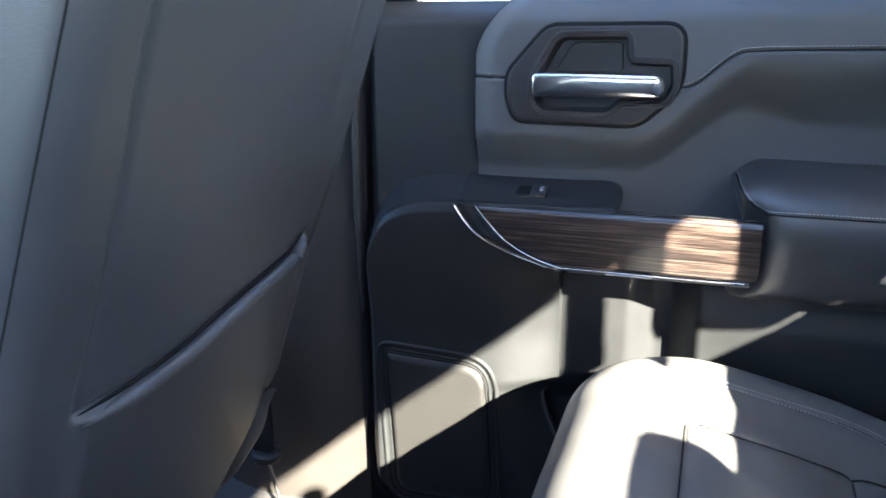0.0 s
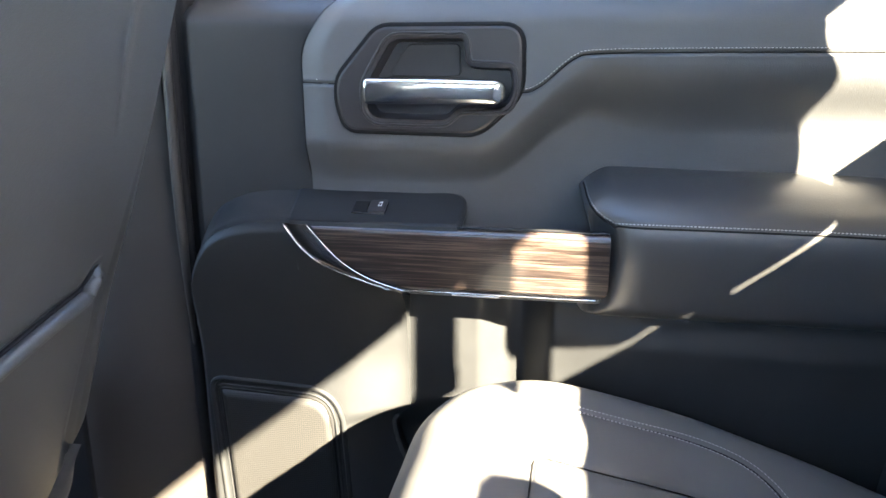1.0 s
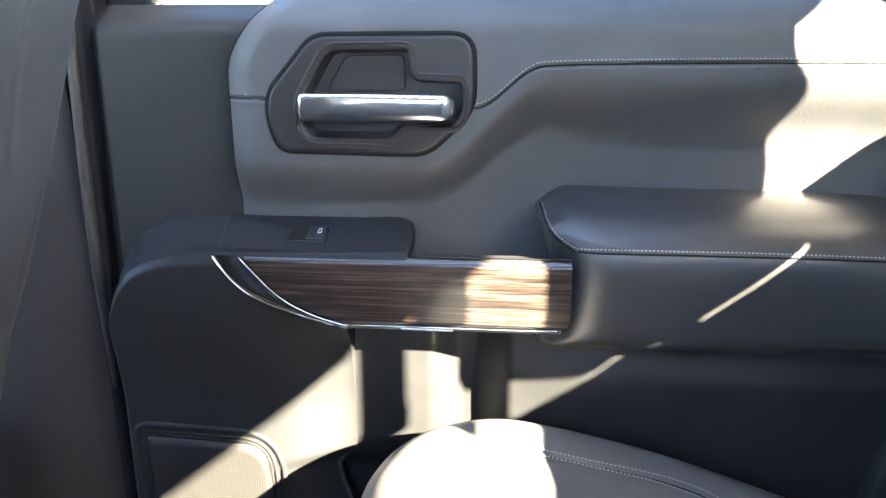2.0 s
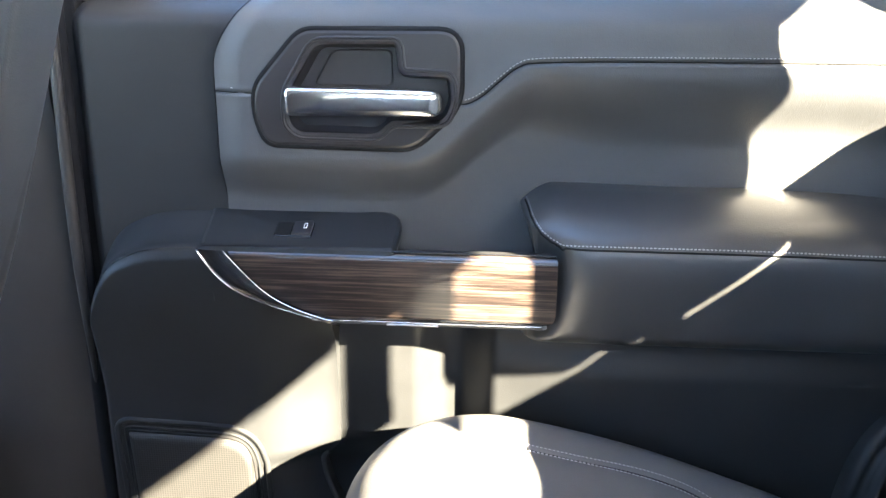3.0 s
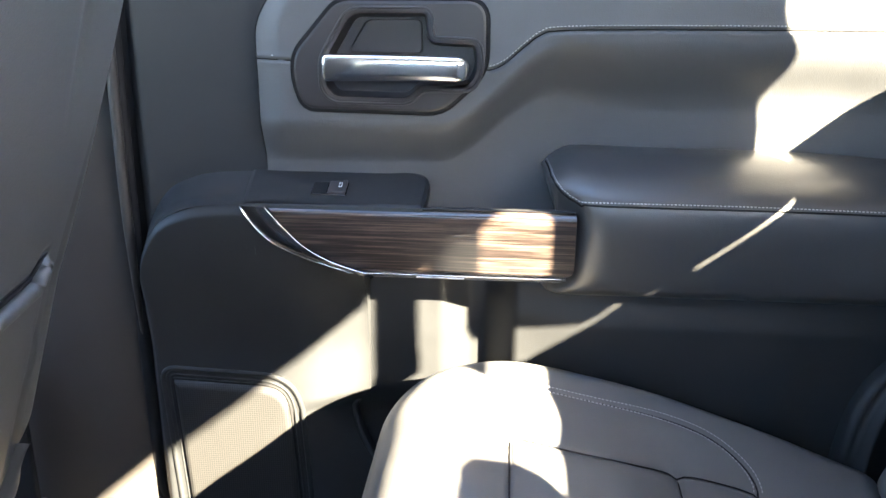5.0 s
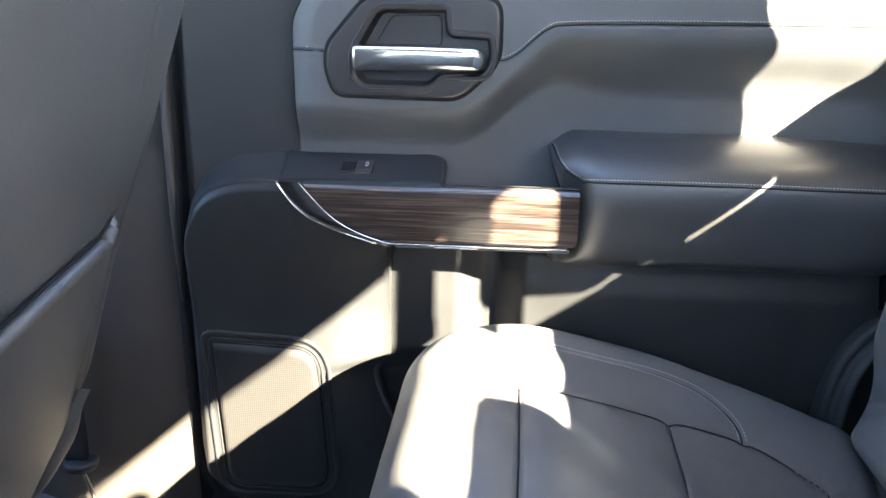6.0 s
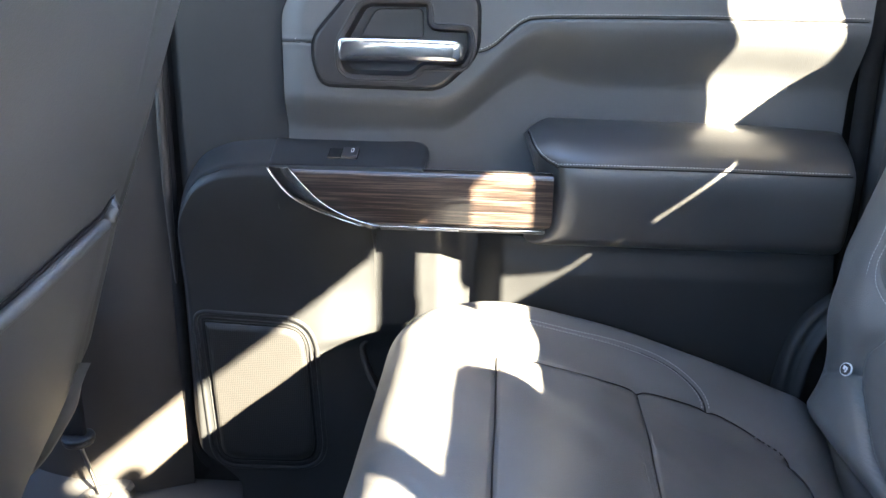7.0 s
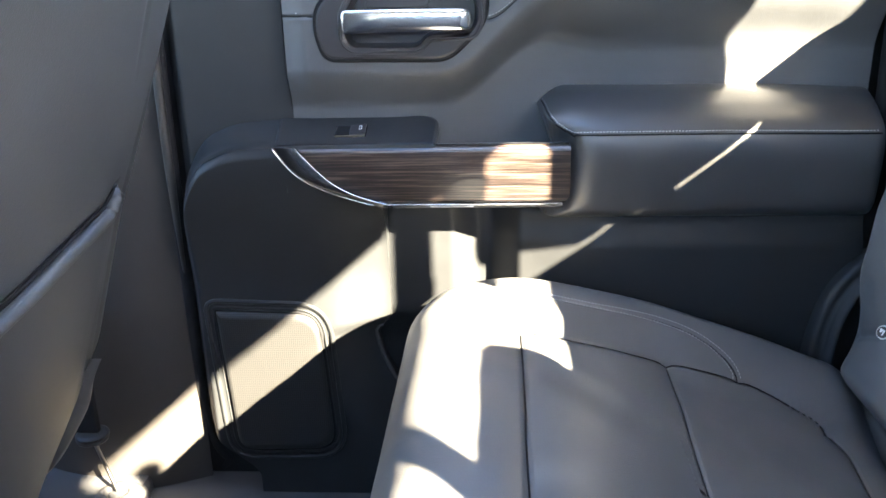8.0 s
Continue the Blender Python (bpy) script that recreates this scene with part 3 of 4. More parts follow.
# lower rear panel: hollow by the pull, map-pocket bulge behind it
def rear_y(x, z):
    b = 0.60 * smooth(0.098, 0.142, x) + 0.40 * smooth(0.12, 0.27, x)
    bulge = -0.018 + 0.010 * smooth(0.425, 0.462, z) + 0.030 * smooth(0.464, 0.492, z) + 0.012 * smooth(0.40, 0.15, z)
    floor = 0.034 + 0.022 * smooth(0.33, 0.27, z) * smooth(0.03, -0.01, x) + 0.021 * smooth(0.045, 0.088, x)
    return floor + (bulge - floor) * b


RX, RZ = np.meshgrid(np.linspace(-0.06, DOOR_X1, 220), np.linspace(0.07, 0.50, 150))
RY = rear_y(RX, RZ)
sheet("lower_rear_panel", np.stack([RX, RY, RZ], -1), dark_plastic, door, "black plastic lower door panel behind the speaker")

zz = np.linspace(0.09, 0.300, 50)
tube("panel_rim", np.stack([lower_right(zz), lower_y(lower_right(zz), zz) + 0.001, zz], -1), 0.0032, hard_black, lower, "rounded rim of the lower panel")

# speaker: rim and perforated grille
SPK = round_poly([(-0.285, 0.352), (-0.118, 0.346), (-0.104, 0.112), (-0.272, 0.108)], [0.02, 0.045, 0.05, 0.04], 12)


def on_lower(p, off):
    return np.stack([p[:, 0], lower_y(p[:, 0], p[:, 1]) + off, p[:, 1]], -1)


spk = tube("speaker_rim", on_lower(SPK, -0.0005), 0.0034, dark_plastic, door, "raised rim round the speaker", closed=True, squash=0.8)
tube("speaker_rim_inner", on_lower(inset(SPK, 0.009), 0.0006), 0.0018, dark_plastic, spk, closed=True)
g0 = inset(SPK, 0.0145)
gc = g0.mean(0)
rows = []
for s in np.r_[1.0, np.linspace(0.985, 0.0, 12)]:
    p = gc + (g0 - gc) * s
    rows.append(on_lower(p, -0.001 if s == 1.0 else -0.0055))
sheet("speaker_grille", np.array(rows), grille_mat, spk, "fine perforated black speaker grille", wrap=True)
tube("speaker_gap", on_lower(inset(SPK, 0.0135), -0.0006), 0.0016, gap_black, spk, closed=True)

# ---- body side round the door: seals, pillars, sill ----
def seal(name, pts, r, label):
    return tagged(tube(name, pts, r, rubber, sides=12), label, "weatherstrip", kind="structure")


seal("trim_door_seal_front", spline([(-0.318, 0.035, 1.10), (-0.316, 0.030, 0.8), (-0.320, 0.034, 0.5), (-0.320, 0.034, 0.25), (-0.318, 0.040, 0.15), (-0.300, 0.050, 0.075), (-0.22, 0.054, 0.045), (0.55, 0.054, 0.04)], 14), 0.0085, "black rubber door seal along the opening")
seal("trim_door_seal_rear", spline([(0.58, 0.03, 1.10), (0.578, 0.025, 0.8), (0.578, 0.015, 0.5), (0.575, 0.01, 0.12)], 14), 0.012, "black rubber door seal at the rear edge")


def pillar_front():
    U, V = np.meshgrid(np.linspace(0, 1, 50), np.linspace(0, 1, 60))
    z = 0.02 + V * 1.14
    x = -0.321 - U * 0.255
    y = 0.034 - 0.044 * np.sin(np.pi * np.clip(U * 0.9, 0, 1)) * (0.85 + 0.15 * smooth(0.7, 0.1, z))
    x = x - 0.02 * smooth(0.35, 0.9, z)
    return np.stack([x, y, z], -1)


tagged(sheet("pillar_b", pillar_front(), pillar_trim), "black trimmed door pillar beside the front seat", "pillar", kind="structure")
tagged(tube("trim_pillar_edge", spline([(-0.315, 0.018, 1.12), (-0.314, 0.016, 0.8), (-0.316, 0.014, 0.6), (-0.318, 0.020, 0.46), (-0.321, 0.032, 0.34)], 12), np.r_[np.full(30, 0.0060), np.linspace(0.0060, 0.0012, 19)], pillar_trim, sides=12), "grey plastic edge strip along the pillar", "trim", kind="structure")
plain("pillar_b_jamb", (-0.52, -0.304, 0.048, 0.10, 0.0, 1.16), gap_black, "dark door jamb behind the seal", "pillar", 0.004)
plain("pillar_c_jamb", (0.558, 0.62, 0.048, 0.10, 0.0, 1.16), gap_black, "dark door jamb behind the rear seal", "pillar", 0.004)
plain("pillar_c", (0.592, 0.86, -0.01, 0.08, 0.0, 1.16), hard_black, "black rear corner pillar trim", "pillar", 0.02)
plain("sill_wall", (-0.60, 0.60, 0.045, 0.060, -0.05, 0.14), gap_black, "dark sill behind the door seal", "sill", 0.002)
plain("sill_step", (-0.60, 0.60, -0.085, 0.06, -0.02, 0.049), hard_black, "black plastic sill plate under the door", "sill", 0.012)

# ---- rear bench ----
def ring_rect(x0, x1, y0, y1, r, n=70):
    """A rounded rectangle as a loop of 4 (n + 12) points; r may be one radius for each corner."""
    pts = []
    rr = r if isinstance(r, (list, tuple)) else [r] * 4
    cs = [(x0, y1), (x1, y1), (x1, y0), (x0, y0)]
    dirs = [(1, -1), (-1, -1), (-1, 1), (1, 1)]
    starts = [180, 90, 0, -90]
    arcs = []
    for (cx_, cy_), (dx, dy), a0, q in zip(cs, dirs, starts, rr):
        t = np.radians(np.linspace(a0, a0 - 90, 24))
        arcs.append(np.stack([cx_ + dx * q + q * np.cos(t), cy_ + dy * q + q * np.sin(t)], 1))
    for i in range(4):
        a, b = arcs[i], arcs[(i + 1) % 4]
        pts.append(a)
        pts.append(a[-1] + (b[0] - a[-1]) * np.linspace(0, 1, n + 2)[1:-1, None])
    return np.vstack(pts)


CROWN_X = [-0.05, 0.0, 0.05, 0.09, 0.13, 0.20, 0.275, 0.35, 0.41, 0.49, 0.60]
CROWN_Z = [0.400, 0.407, 0.411, 0.411, 0.407, 0.397, 0.379, 0.356, 0.335, 0.303, 0.262]
crown = np.poly1d(np.polyfit(CROWN_X, CROWN_Z, 4))
SEAMS = [
    spline([(0.132, -0.208), (0.131, -0.35), (0.129, -0.46), (0.129, -0.72)], 8),
    spline([(0.132, -0.208), (0.166, -0.209), (0.206, -0.202), (0.244, -0.186), (0.297, -0.159), (0.341, -0.145), (0.385, -0.140), (0.420, -0.144), (0.450, -0.153), (0.478, -0.163), (0.488, -0.205), (0.484, -0.25), (0.475, -0.33), (0.47, -0.5)], 6),
    spline([(0.297, -0.159), (0.294, -0.265), (0.288, -0.38), (0.283, -0.72)], 8),
    spline([(0.477, -0.171), (0.495, -0.156), (0.512, -0.150)], 4),
]
TOPSTITCH = spline([(0.110, -0.116), (0.150, -0.113), (0.18, -0.112), (0.215, -0.108), (0.265, -0.102), (0.322, -0.098), (0.350, -0.102), (0.370, -0.114), (0.382, -0.128), (0.385, -0.140)], 8)


def cushion_z(x, y):
    z = crown(x)
    z = z - (0.044 * smooth(0.16, 0.38, x) + 0.010 * smooth(0.04, 0.20, x) - 0.005) * smooth(-0.06, -0.19, y)
    z = z - 0.012 * smooth(0.05, 0.3, x) * smooth(-0.2, -0.45, y)
    for s in SEAMS:
        z = z - 0.0035 * np.exp(-(near_path(x, y, s) / 0.0026) ** 2) - 0.0030 * np.exp(-(near_path(x, y, s) / 0.014) ** 2)
    d = near_path(x, y, TOPSTITCH)
    z = z - 0.0030 * np.exp(-(d / 0.0025) ** 2) - 0.0015 * np.exp(-(d / 0.010) ** 2)
    z = z + 0.0012 * np.sin(x * 47 + 3 * np.sin(y * 21)) * np.sin(y * 31 + 1.3)
    return z


def cushion(x0, x1, y0, y1, radii, th):
    R = 0.060
    rings = []
    for zlow in np.r_[np.linspace(0.06, 0.26, 8)]:
        lp = ring_rect(x0 + 0.012, x1, y0, y1 - 0.006, radii)
        rings.append(np.stack([lp[:, 0] - 0.010 * np.sin(np.pi * (zlow - 0.06) / 0.3), lp[:, 1], np.full(len(lp), zlow)], 1))
    maxe = (y1 - y0) / 2 - 0.002
    es = np.r_[R * (1 - np.cos(np.linspace(0, np.pi / 2, 26))), np.arange(R + 0.0022, maxe, 0.0022)]
    for e in es:
        lp = ring_rect(x0 + min(e, (x1 - x0) / 2 - 0.003), x1 - min(e, (x1 - x0) / 2 - 0.003), y0 + e, y1 - e, [max(q - e, 0.012 * (1 - e / maxe) + 0.0005) for q in radii])
        x, y = lp[:, 0], lp[:, 1]
        drop = R - max(0.0, R ** 2.25 - max(0.0, R - e) ** 2.25) ** (1 / 2.25)
        rings.append(np.stack([x, y, cushion_z(x, y) - drop], 1))
    body = sheet("seat_cushion", np.array(rings), seat_leather, th, "black leather cushion with seams and stitched bolster", wrap=True)
    part("cushion_base", box_bm(x0 + 0.06, x1, y0 + 0.02, y1 - 0.03, 0.0, 0.10, 0.01), hard_black, th, "black plastic base under the cushion")
    return body


bench = thing("rear_bench_seat", "black leather rear bench seat with stitched bolsters and headrest", "car seat", (0.3, -0.4, 0.0))
cush_body = cushion(0.004, 0.56, -0.76, -0.022, [0.145, 0.03, 0.03, 0.03], bench)
for s in SEAMS[:3]:
    tube("cushion_seam", np.stack([s[:, 0], s[:, 1], cushion_z(s[:, 0], s[:, 1]) + 0.0020], 1), 0.0008, gap_black, cush_body)
tube("cushion_seam", np.stack([TOPSTITCH[:, 0], TOPSTITCH[:, 1], cushion_z(TOPSTITCH[:, 0], TOPSTITCH[:, 1]) + 0.0008], 1), 0.0010, gap_black, cush_body)
for off in (0.0045, -0.0045):
    t = np.gradient(TOPSTITCH, axis=0)
    t /= np.linalg.norm(t, axis=1, keepdims=True)
    p = TOPSTITCH + np.stack([-t[:, 1], t[:, 0]], 1) * off
    stitches("stitching", np.stack([p[:, 0], p[:, 1], cushion_z(p[:, 0], p[:, 1]) + 0.0004], 1), (0, 0, 1), cush_body, 0.0042, 0.0029, 0.0009)


# backrests, leaning back; a place on them is (across y, up w, out n)
LEAN = math.radians(16)


def back_point(y, w, n, foot_x=0.520, foot_z=0.27):
    return np.stack([foot_x + w * math.sin(LEAN) - n * math.cos(LEAN), y, foot_z + w * math.cos(LEAN) + n * math.sin(LEAN)], -1)


# seams of the bolster on the backrest, as (across y, up w)
PIPING = spline([(-0.10, 0.50), (-0.128, 0.36), (-0.142, 0.29), (-0.146, 0.255), (-0.147, 0.228), (-0.160, 0.204), (-0.192, 0.181)], 8)
CREASE = spline([(-0.192, 0.181), (-0.190, 0.152), (-0.176, 0.128), (-0.172, 0.105), (-0.180, 0.085), (-0.21, 0.060), (-0.26, 0.035), (-0.36, 0.02)], 8)
ROLL_SEAM = spline([(-0.172, 0.100), (-0.150, 0.092), (-0.125, 0.082), (-0.100, 0.070)], 6)


def back_out(y, w, y1, tall, bolster):
    """How far the backrest stands out at a place, with its bolster and seams."""
    n = bolster * smooth(y1 - 0.19, y1 - 0.06, y) * smooth(0.04, 0.16, w) * smooth(tall, tall - 0.12, w)
    if bolster > 0:
        n = n - 0.0045 * np.exp(-(near_path(y, w, PIPING) / 0.0035) ** 2) - 0.003 * np.exp(-(near_path(y, w, PIPING) / 0.012) ** 2)
        n = n - 0.0070 * np.exp(-(near_path(y, w, CREASE) / 0.0050) ** 2) - 0.005 * np.exp(-(near_path(y, w, CREASE) / 0.018) ** 2)
        n = n - 0.0040 * np.exp(-(near_path(y, w, ROLL_SEAM) / 0.0035) ** 2)
        n = n + 0.014 * smooth(0.11, 0.03, w) * smooth(-0.01, 0.03, w) * smooth(-0.32, -0.17, y)
    return n


def backrest(y0, y1, tall, th, bolster=(0.0, 0.0), shoulder=0.0):
    R, thick = 0.038, 0.11
    rings = []
    rad = [0.05, 0.05, 0.03, 0.03]
    maxe = min((y1 - y0), tall) / 2 - 0.004
    # unseen top edge; the middle rise is added to shade the cushion corner
    lift = lambda y: 1 + shoulder * (smooth(-0.300, -0.262, y) + 0.55 * smooth(-0.668, -0.605, y) * smooth(-0.535, -0.560, y))
    lp = ring_rect(y0, y1, 0.0, tall, rad)
    rings.append(back_point(lp[:, 0], lp[:, 1] * lift(lp[:, 0]), -thick * np.ones(len(lp))))
    es = np.r_[R * (1 - np.cos(np.linspace(0, np.pi / 2, 16))), np.arange(R + 0.003, maxe, 0.003)]
    for e in es:
        lp = ring_rect(y0 + e, y1 - e, e, tall - e, [max(q - e, 0.006) for q in rad], 130)
        y, w = lp[:, 0], lp[:, 1]
        drop = R - math.sqrt(max(0.0, R * R - max(0.0, R - e) ** 2))
        n = -drop + back_out(y, w, y1, tall, bolster[1])
        wing = 0.020 * smooth(0.15, 0.22, w) * smooth(0.52, 0.36, w) * smooth(y1 - 0.09, y1 - 0.01, y) * (bolster[1] > 0)
        rings.append(back_point(y + wing, w * lift(y), n))
    lp = ring_rect(y0, y1, 0.0, tall, rad, 130)
    rings[0] = back_point(lp[:, 0], lp[:, 1] * lift(lp[:, 0]), -thick * np.ones(len(lp)))
    return sheet("backrest", np.array(rings), seat_leather, th, "black leather backrest", wrap=True)


def headrest(y0, y1, x0, x1, z0, z1, th, posts, radii=(0.03, 0.03, 0.03, 0.03), thin=0.0):
    """A rounded pad; its rear face slopes forward by thin towards the top."""
    rings = []
    loop = ring_rect(y0, y1, z0, z1, list(radii), 12)
    c = np.array([(y0 + y1) / 2, (z0 + z1) / 2])
    e = 0.016
    for s, x in ((0.0, 0), (0.5, 0), (1 - e / 0.12, 0), (1 - 0.3 * e / 0.12, 0.3), (1, 1), (1, 2), (1 - 0.3 * e / 0.12, 2.7), (1 - e / 0.12, 3), (0.5, 3), (0.0, 3)):
        p = c + (loop - c) * s
        xr = x1 - thin * smooth(0.900, 0.980, p[:, 1])
        xs = np.where(x <= 1, x0 + e * x, xr - e * (3 - x))
        rings.append(np.stack([xs, p[:, 0], p[:, 1]], 1))
    pad = sheet("headrest", np.array(rings), seat_leather, th, "black leather headrest pad", wrap=True)
    for yy in posts:
        xm = (x0 + x1) / 2
        tube("post", np.array([(xm - 0.01, yy, z0 - 0.15), (xm, yy, z0 + 0.03)]), 0.006, steel, pad, "steel headrest post")
    return pad


back_cover = backrest(-0.85, -0.075, 0.565, bench, (0, 0.045), 0.066)
for off in (0.006, -0.006):
    t = np.gradient(PIPING, axis=0)
    t /= np.linalg.norm(t, axis=1, keepdims=True)
    p = PIPING + np.stack([-t[:, 1], t[:, 0]], 1) * off
    stitches("stitching", back_point(p[:, 0], p[:, 1], back_out(p[:, 0], p[:, 1], -0.075, 0.565, 0.045) + 0.0003), (-0.96, 0, 0.28), back_cover, 0.0042, 0.003, 0.0007)
headrest(-0.493, -0.263, 0.615, 0.705, 0.8105, 1.10, bench, (-0.388, -0.402), (0.03, 0.03, 0.03, 0.010), 0.046)
backrest(-1.46, -0.855, 0.46, bench)
headrest(-1.10, -0.765, 0.60, 0.67, 0.66, 0.830, bench, (-0.83, -0.95), (0.03, 0.03, 0.02, 0.02))
# unseen post, added to throw a dark band across the cushion front
part("shade_post", box_bm(0.635, 0.665, -1.072, -1.040, 0.70, 0.93, 0.006), dark_plastic, bench, "added black post that shades a band of the cushion")

# round printed label on the side bolster
def disc(name, c, n, r, mat, parent, label="", thick=0.0012):
    n = Vector(n).normalized()
    q = n.to_track_quat("Z", "Y").to_matrix()
    bm = bmesh.new()
    bmesh.ops.create_cone(bm, cap_ends=True, segments=32, radius1=r, radius2=r * 0.96, depth=thick)
    for v in bm.verts:
        v.co = q @ v.co + Vector(c)
    return part(name, bm, mat, parent, label)


bp = Vector(back_point(np.array(-0.169), np.array(0.108), np.array(back_out(np.array([-0.160]), np.array([0.112]), -0.075, 0.565, 0.045)[0] + 0.004)))
bn = Vector((-0.86, -0.35, 0.37)).normalized()
badge = disc("round_label", bp, bn, 0.0078, white_print, back_cover, "round white printed label", 0.0016)
disc("label_face", bp + bn * 0.0006, bn, 0.0067, bezel_black, back_cover, "dark face of the round label", 0.0016)
bu = bn.cross(Vector((0, 1, 0))).normalized()
bv = bu.cross(bn).normalized()
for du, dv, lu, lv in ((-0.0022, 0.0004, 0.0009, 0.0034), (0.0002, -0.0018, 0.0030, 0.0010), (-0.0004, 0.0016, 0.0016, 0.0014)):
    c4 = [bp + bn * 0.0018 + bu * (du + su_ * lu) + bv * (dv + sv_ * lv) for su_, sv_ in ((-1, -1), (1, -1), (1, 1), (-1, 1))]
    raw("label_mark", [tuple(q) for q in c4], [(0, 1, 2, 3)], white_print, back_cover, "white mark", True)

# folding hinge cover between cushion, backrest and door
rows = []
CV = spline([(0.500, 0.20), (0.503, 0.29), (0.513, 0.352), (0.534, 0.394), (0.570, 0.424), (0.63, 0.44)], 10)
for off, y in ((0.0, -0.008), (0.0, -0.030), (0.003, -0.036), (0.009, -0.038), (0.013, -0.036), (0.016, -0.043), (0.021, -0.052), (0.026, -0.052), (0.033, -0.041), (0.06, -0.042), (0.10, -0.052), (0.17, -0.075)):
    t = np.gradient(CV, axis=0)
    t /= np.linalg.norm(t, axis=1, keepdims=True)
    p = CV + np.stack([t[:, 1], -t[:, 0]], 1) * off
    rows.append(np.stack([p[:, 0], np.full(len(p), y), p[:, 1]], 1))
sheet("hinge_cover", np.array(rows), dark_plastic, bench, "moulded black plastic hinge cover with a ridge")

# unseen strap hanging from the roof, added to shade a strip of the door
belt = thing("shade_strap", "added black strap, unseen, that shades a strip of the door", "seat belt", (0.66, -0.642, 1.19))
part("strap_band", box_bm(0.659, 0.6605, -0.659, -0.604, 0.870, 1.192, 0.0004), rubber, belt, "black band of the added shading strap")
part("strap_end", box_bm(0.656, 0.664, -0.659, -0.604, 0.850, 0.882, 0.003), gloss_black, belt, "thicker lower end of the added shading strap")

# ---- front passenger seat, seen from behind ----
fs = thing("front_seat", "black front passenger seat back with a map pocket", "car seat", (-0.45, -0.41, 0.0))
FY0, FY1 = -0.612, -0.158


def shell_x(y, z):
    """The rear face of the seat back."""
    x = -0.286 + 0.42 * (z - 0.55) + 0.09 * np.maximum(0.0, 0.53 - z)
    c = (y + 0.4125) / 0.2225
    return x + 0.020 * (1 - np.clip(c, -1, 1) ** 2)


def pocket_z(y):
    t = (y + 0.555) / 0.325
    return 0.509 + 0.042 * t - 0.004 * np.sin(np.clip(t, 0, 1) * np.pi * 2) + 0.014 * smooth(0.93, 1.0, t)


nz, na = 400, 320
zs = np.linspace(0.14, 1.02, nz)
rows = []
for z in zs:
    hw = (FY1 - FY0) / 2 * (1 - 0.10 * smooth(0.80, 1.05, z)) * (1 - 0.06 * smooth(0.35, 0.14, z))
    yc = (FY0 + FY1) / 2
    a = np.linspace(-1, 1, na)
    # across the rear face, with rounded sides that turn forward
    turn = np.clip((np.abs(a) - 0.72) / 0.28, 0, 1)
    y = yc + hw * np.where(np.abs(a) < 0.72, a / 0.72 * 0.90, np.sign(a) * (0.90 + 0.10 * np.sin(np.minimum(turn / 0.45, 1) * np.pi / 2)))
    y = np.where(a > 0, yc + (y - yc) * (1 - 0.62 * smooth(0.385, 0.24, z) - 0.13 * smooth(0.56, 0.86, z) - 0.055 * smooth(0.71, 0.82, z)), y)
    fwd = np.where(np.abs(a) < 0.72, 0, 0.03 * (1 - np.cos(np.minimum(turn / 0.45, 1) * np.pi / 2)) + 0.12 * np.clip((turn - 0.45) / 0.55, 0, 1))
    x = shell_x(y, z) - fwd
    below = (pocket_z(y) - z)
    inpk = smooth(-0.562, -0.545, y) * smooth(-0.215, -0.232, y)
    x = x + inpk * (0.009 * smooth(-0.003, 0.004, below) * smooth(0.30, 0.0, below) - 0.003 * np.exp(-((below + 0.005) / 0.003) ** 2))
    sy = -0.553 - 0.014 * smooth(0.55, 0.85, z)
    x = x - 0.0035 * np.exp(-((y - sy) / 0.003) ** 2) * smooth(0.47, 0.52, z)
    x = x - 0.0016 * np.exp(-((y + 0.245 + 0.05 * smooth(0.6, 0.85, z)) / 0.006) ** 2) * smooth(0.66, 0.74, z)
    x = x - 0.004 * np.exp(-((np.abs(a) - 0.845) / 0.008) ** 2)
    rows.append(np.stack([x, y, np.full(na, z)], 1))
rows = np.array(rows)
back = sheet("seat_back", rows, shell_black, fs, "black vinyl seat back with a map pocket")
j = int(np.argmin(np.abs(np.linspace(-1, 1, na) + 0.815)))
tube("back_seam", rows[150:, j] + np.array([0.0002, 0, 0]), 0.0007, gap_black, back)
hy = np.linspace(-0.552, -0.224, 90)
hz = pocket_z(hy) - 0.006
hem_r = 0.0075 * np.minimum(1, np.minimum((hy + 0.5525) / 0.05, (-0.2235 - hy) / 0.02)) ** 0.5
tube("pocket_hem", np.stack([shell_x(hy, hz) + 0.0065, hy, hz], 1), hem_r, shell_black, back, "rolled hem of the map pocket", 14)
tube("pocket_slit", np.stack([shell_x(hy, hz + 0.0085) + 0.0005, hy, hz + 0.0085], 1), hem_r * 0.28, gap_black, back)
# soft flap that hangs beside the foot of the seat back
flap_in = spline([(-0.338, -0.207, 0.366), (-0.392, -0.215, 0.305), (-0.445, -0.222, 0.250), (-0.490, -0.222, 0.200), (-0.525, -0.222, 0.150)], 10)
flap_out = spline([(-0.3385, -0.205, 0.365), (-0.360, -0.192, 0.306), (-0.387, -0.184, 0.262), (-0.423, -0.182, 0.212), (-0.480, -0.182, 0.158)], 10)
flap = np.array([flap_in + (flap_out - flap_in) * v + np.array([0.008 * math.sin(math.pi * v), 0, 0]) for v in np.linspace(0, 1, 12)])
sheet("side_flap", np.concatenate([flap, flap[-1:] + np.array([-0.010, 0.002, -0.002])]), seat_leather, fs, "grey leather flap beside the foot of the seat back")
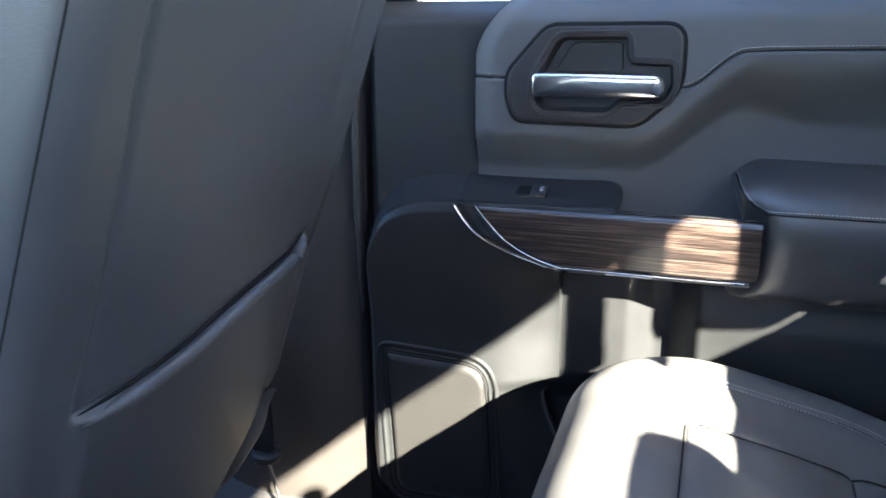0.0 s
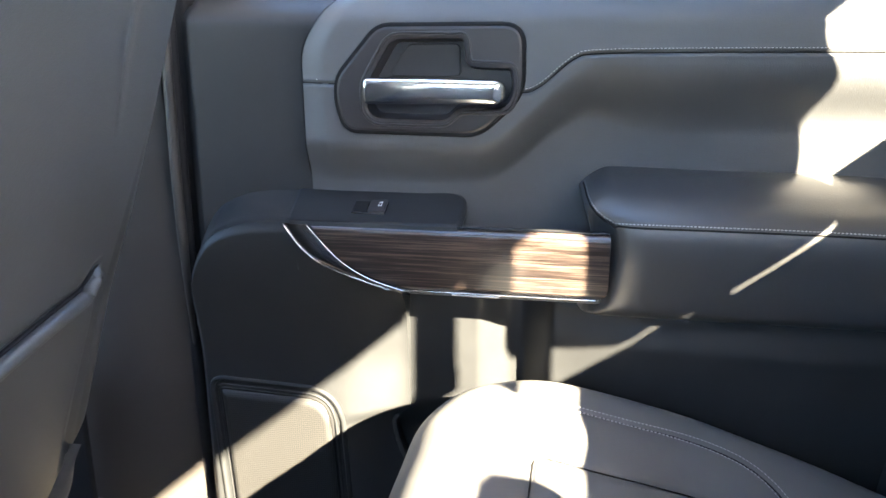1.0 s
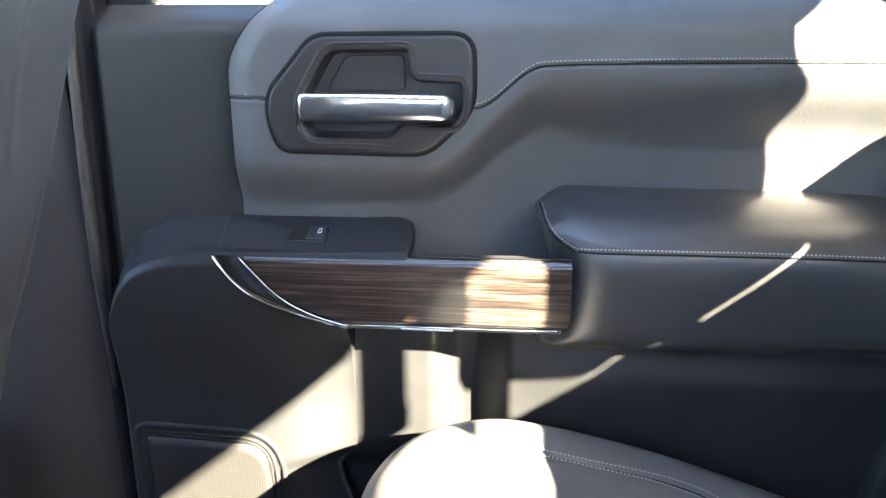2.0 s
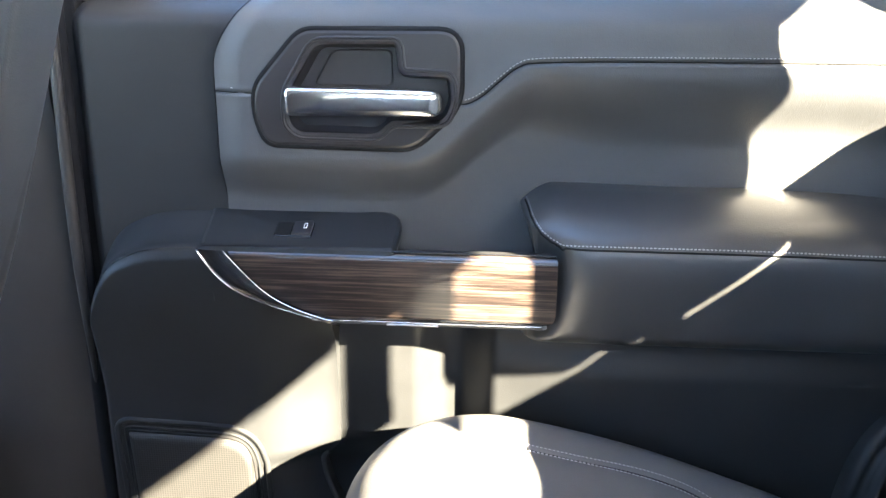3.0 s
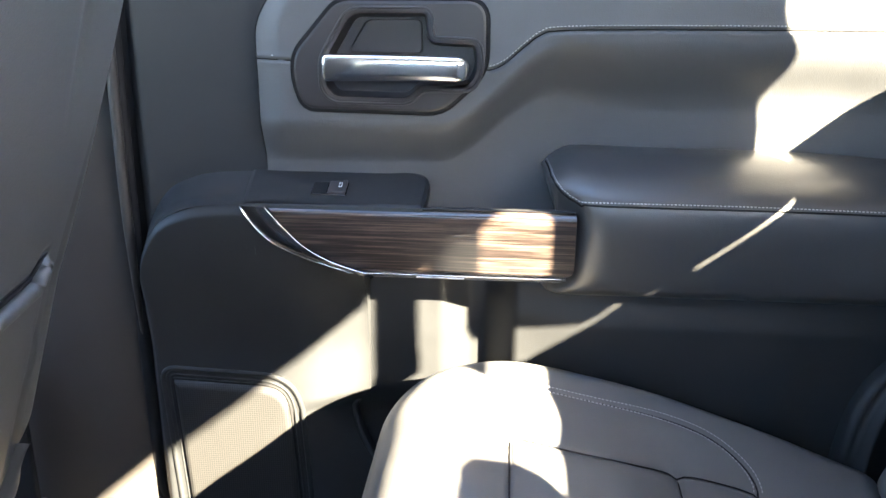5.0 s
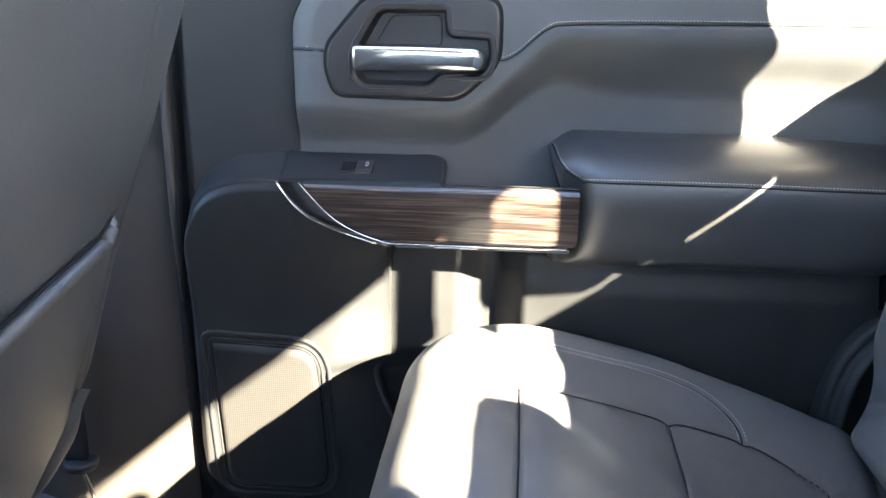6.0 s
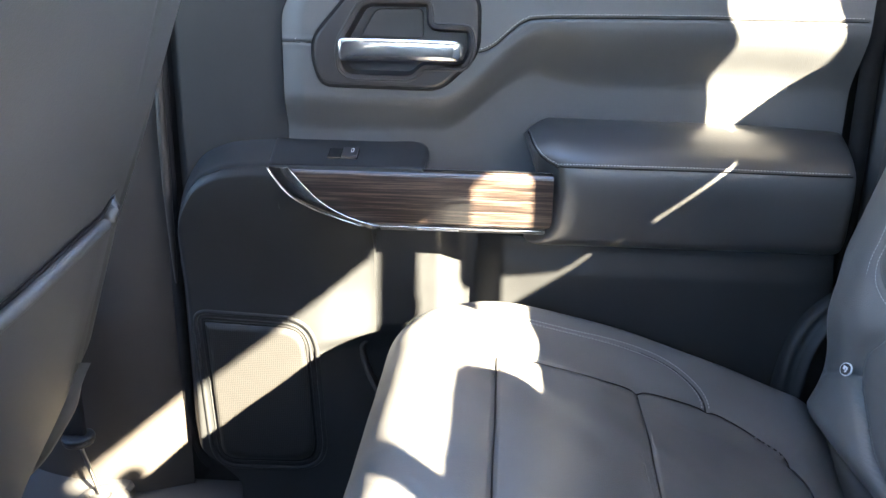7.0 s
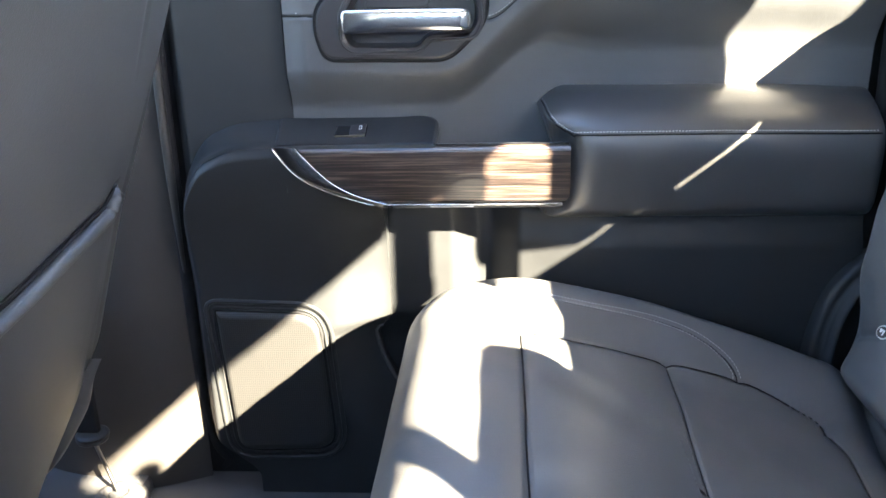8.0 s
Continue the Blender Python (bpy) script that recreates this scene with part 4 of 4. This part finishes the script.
# front padding closes the back
U, V = np.meshgrid(np.linspace(FY0 + 0.002, FY1 - 0.002, 20), np.linspace(0.14, 1.02, 30))
sheet("front_padding", np.stack([shell_x(U, V) - 0.15, U, V], -1), seat_leather, fs, "black leather front of the seat back")
part("seat_base", box_bm(-0.95, -0.42, -0.62, -0.30, 0.06, 0.30, 0.04, 4), seat_leather, fs, "black leather seat cushion", flat=False)
part("side_shield", box_bm(-0.92, -0.52, -0.195, -0.165, 0.07, 0.25, 0.012, 3), hard_black, fs, "black plastic seat side shield", flat=False)
part("seat_rail", box_bm(-0.92, -0.38, -0.56, -0.53, 0.0, 0.06, 0.004), steel, fs, "steel seat rail")
part("seat_rail", box_bm(-0.92, -0.38, -0.25, -0.22, 0.0, 0.06, 0.004), steel, fs, "steel seat rail")

plain("sill_ledge", (-0.66, -0.40, -0.085, 0.03, 0.0, 0.075), hard_black, "black plastic sill trim beside the front seat", "sill", 0.014)

# belt anchor by the pillar: cap, cable and floor boss
an = thing("belt_anchor", "grey belt anchor cap on a thin steel cable beside the pillar", "seat belt anchor", (-0.44, -0.05, 0.045))


def turned(name, c, prof, mat, parent, label="", seg=28):
    a = np.linspace(0, 2 * np.pi, seg, endpoint=False)
    rows = [np.stack([c[0] + r * np.cos(a), c[1] + r * np.sin(a), np.full(seg, c[2] + z)], 1) for r, z in prof]
    return sheet(name, np.array(rows), mat, parent, label, wrap=True)


part("belt_sleeve", box_bm(-0.480, -0.440, -0.050, -0.040, 0.172, 0.36, 0.003), gap_black, an, "black belt sleeve above the cap")
turned("cap", (-0.452, -0.045, 0.165), [(0.0, 0.007), (0.018, 0.007), (0.022, 0.005), (0.0225, 0.002), (0.0205, 0.001), (0.0205, -0.001), (0.022, -0.002), (0.020, -0.006), (0.006, -0.010), (0.0, -0.010)], dark_plastic, an, "ribbed grey plastic cap")
tube("cable", np.array([(-0.452, -0.045, 0.158), (-0.440, -0.0475, 0.12), (-0.428, -0.05, 0.080)]), 0.0028, steel, an, "thin steel cable")
turned("boss", (-0.428, -0.05, 0.054), [(0.047, -0.03), (0.045, -0.01), (0.040, 0.012), (0.030, 0.022), (0.017, 0.025), (0.014, 0.022), (0.012, 0.005), (0.0, 0.005)], hard_black, an, "rounded plastic boss with a hole")
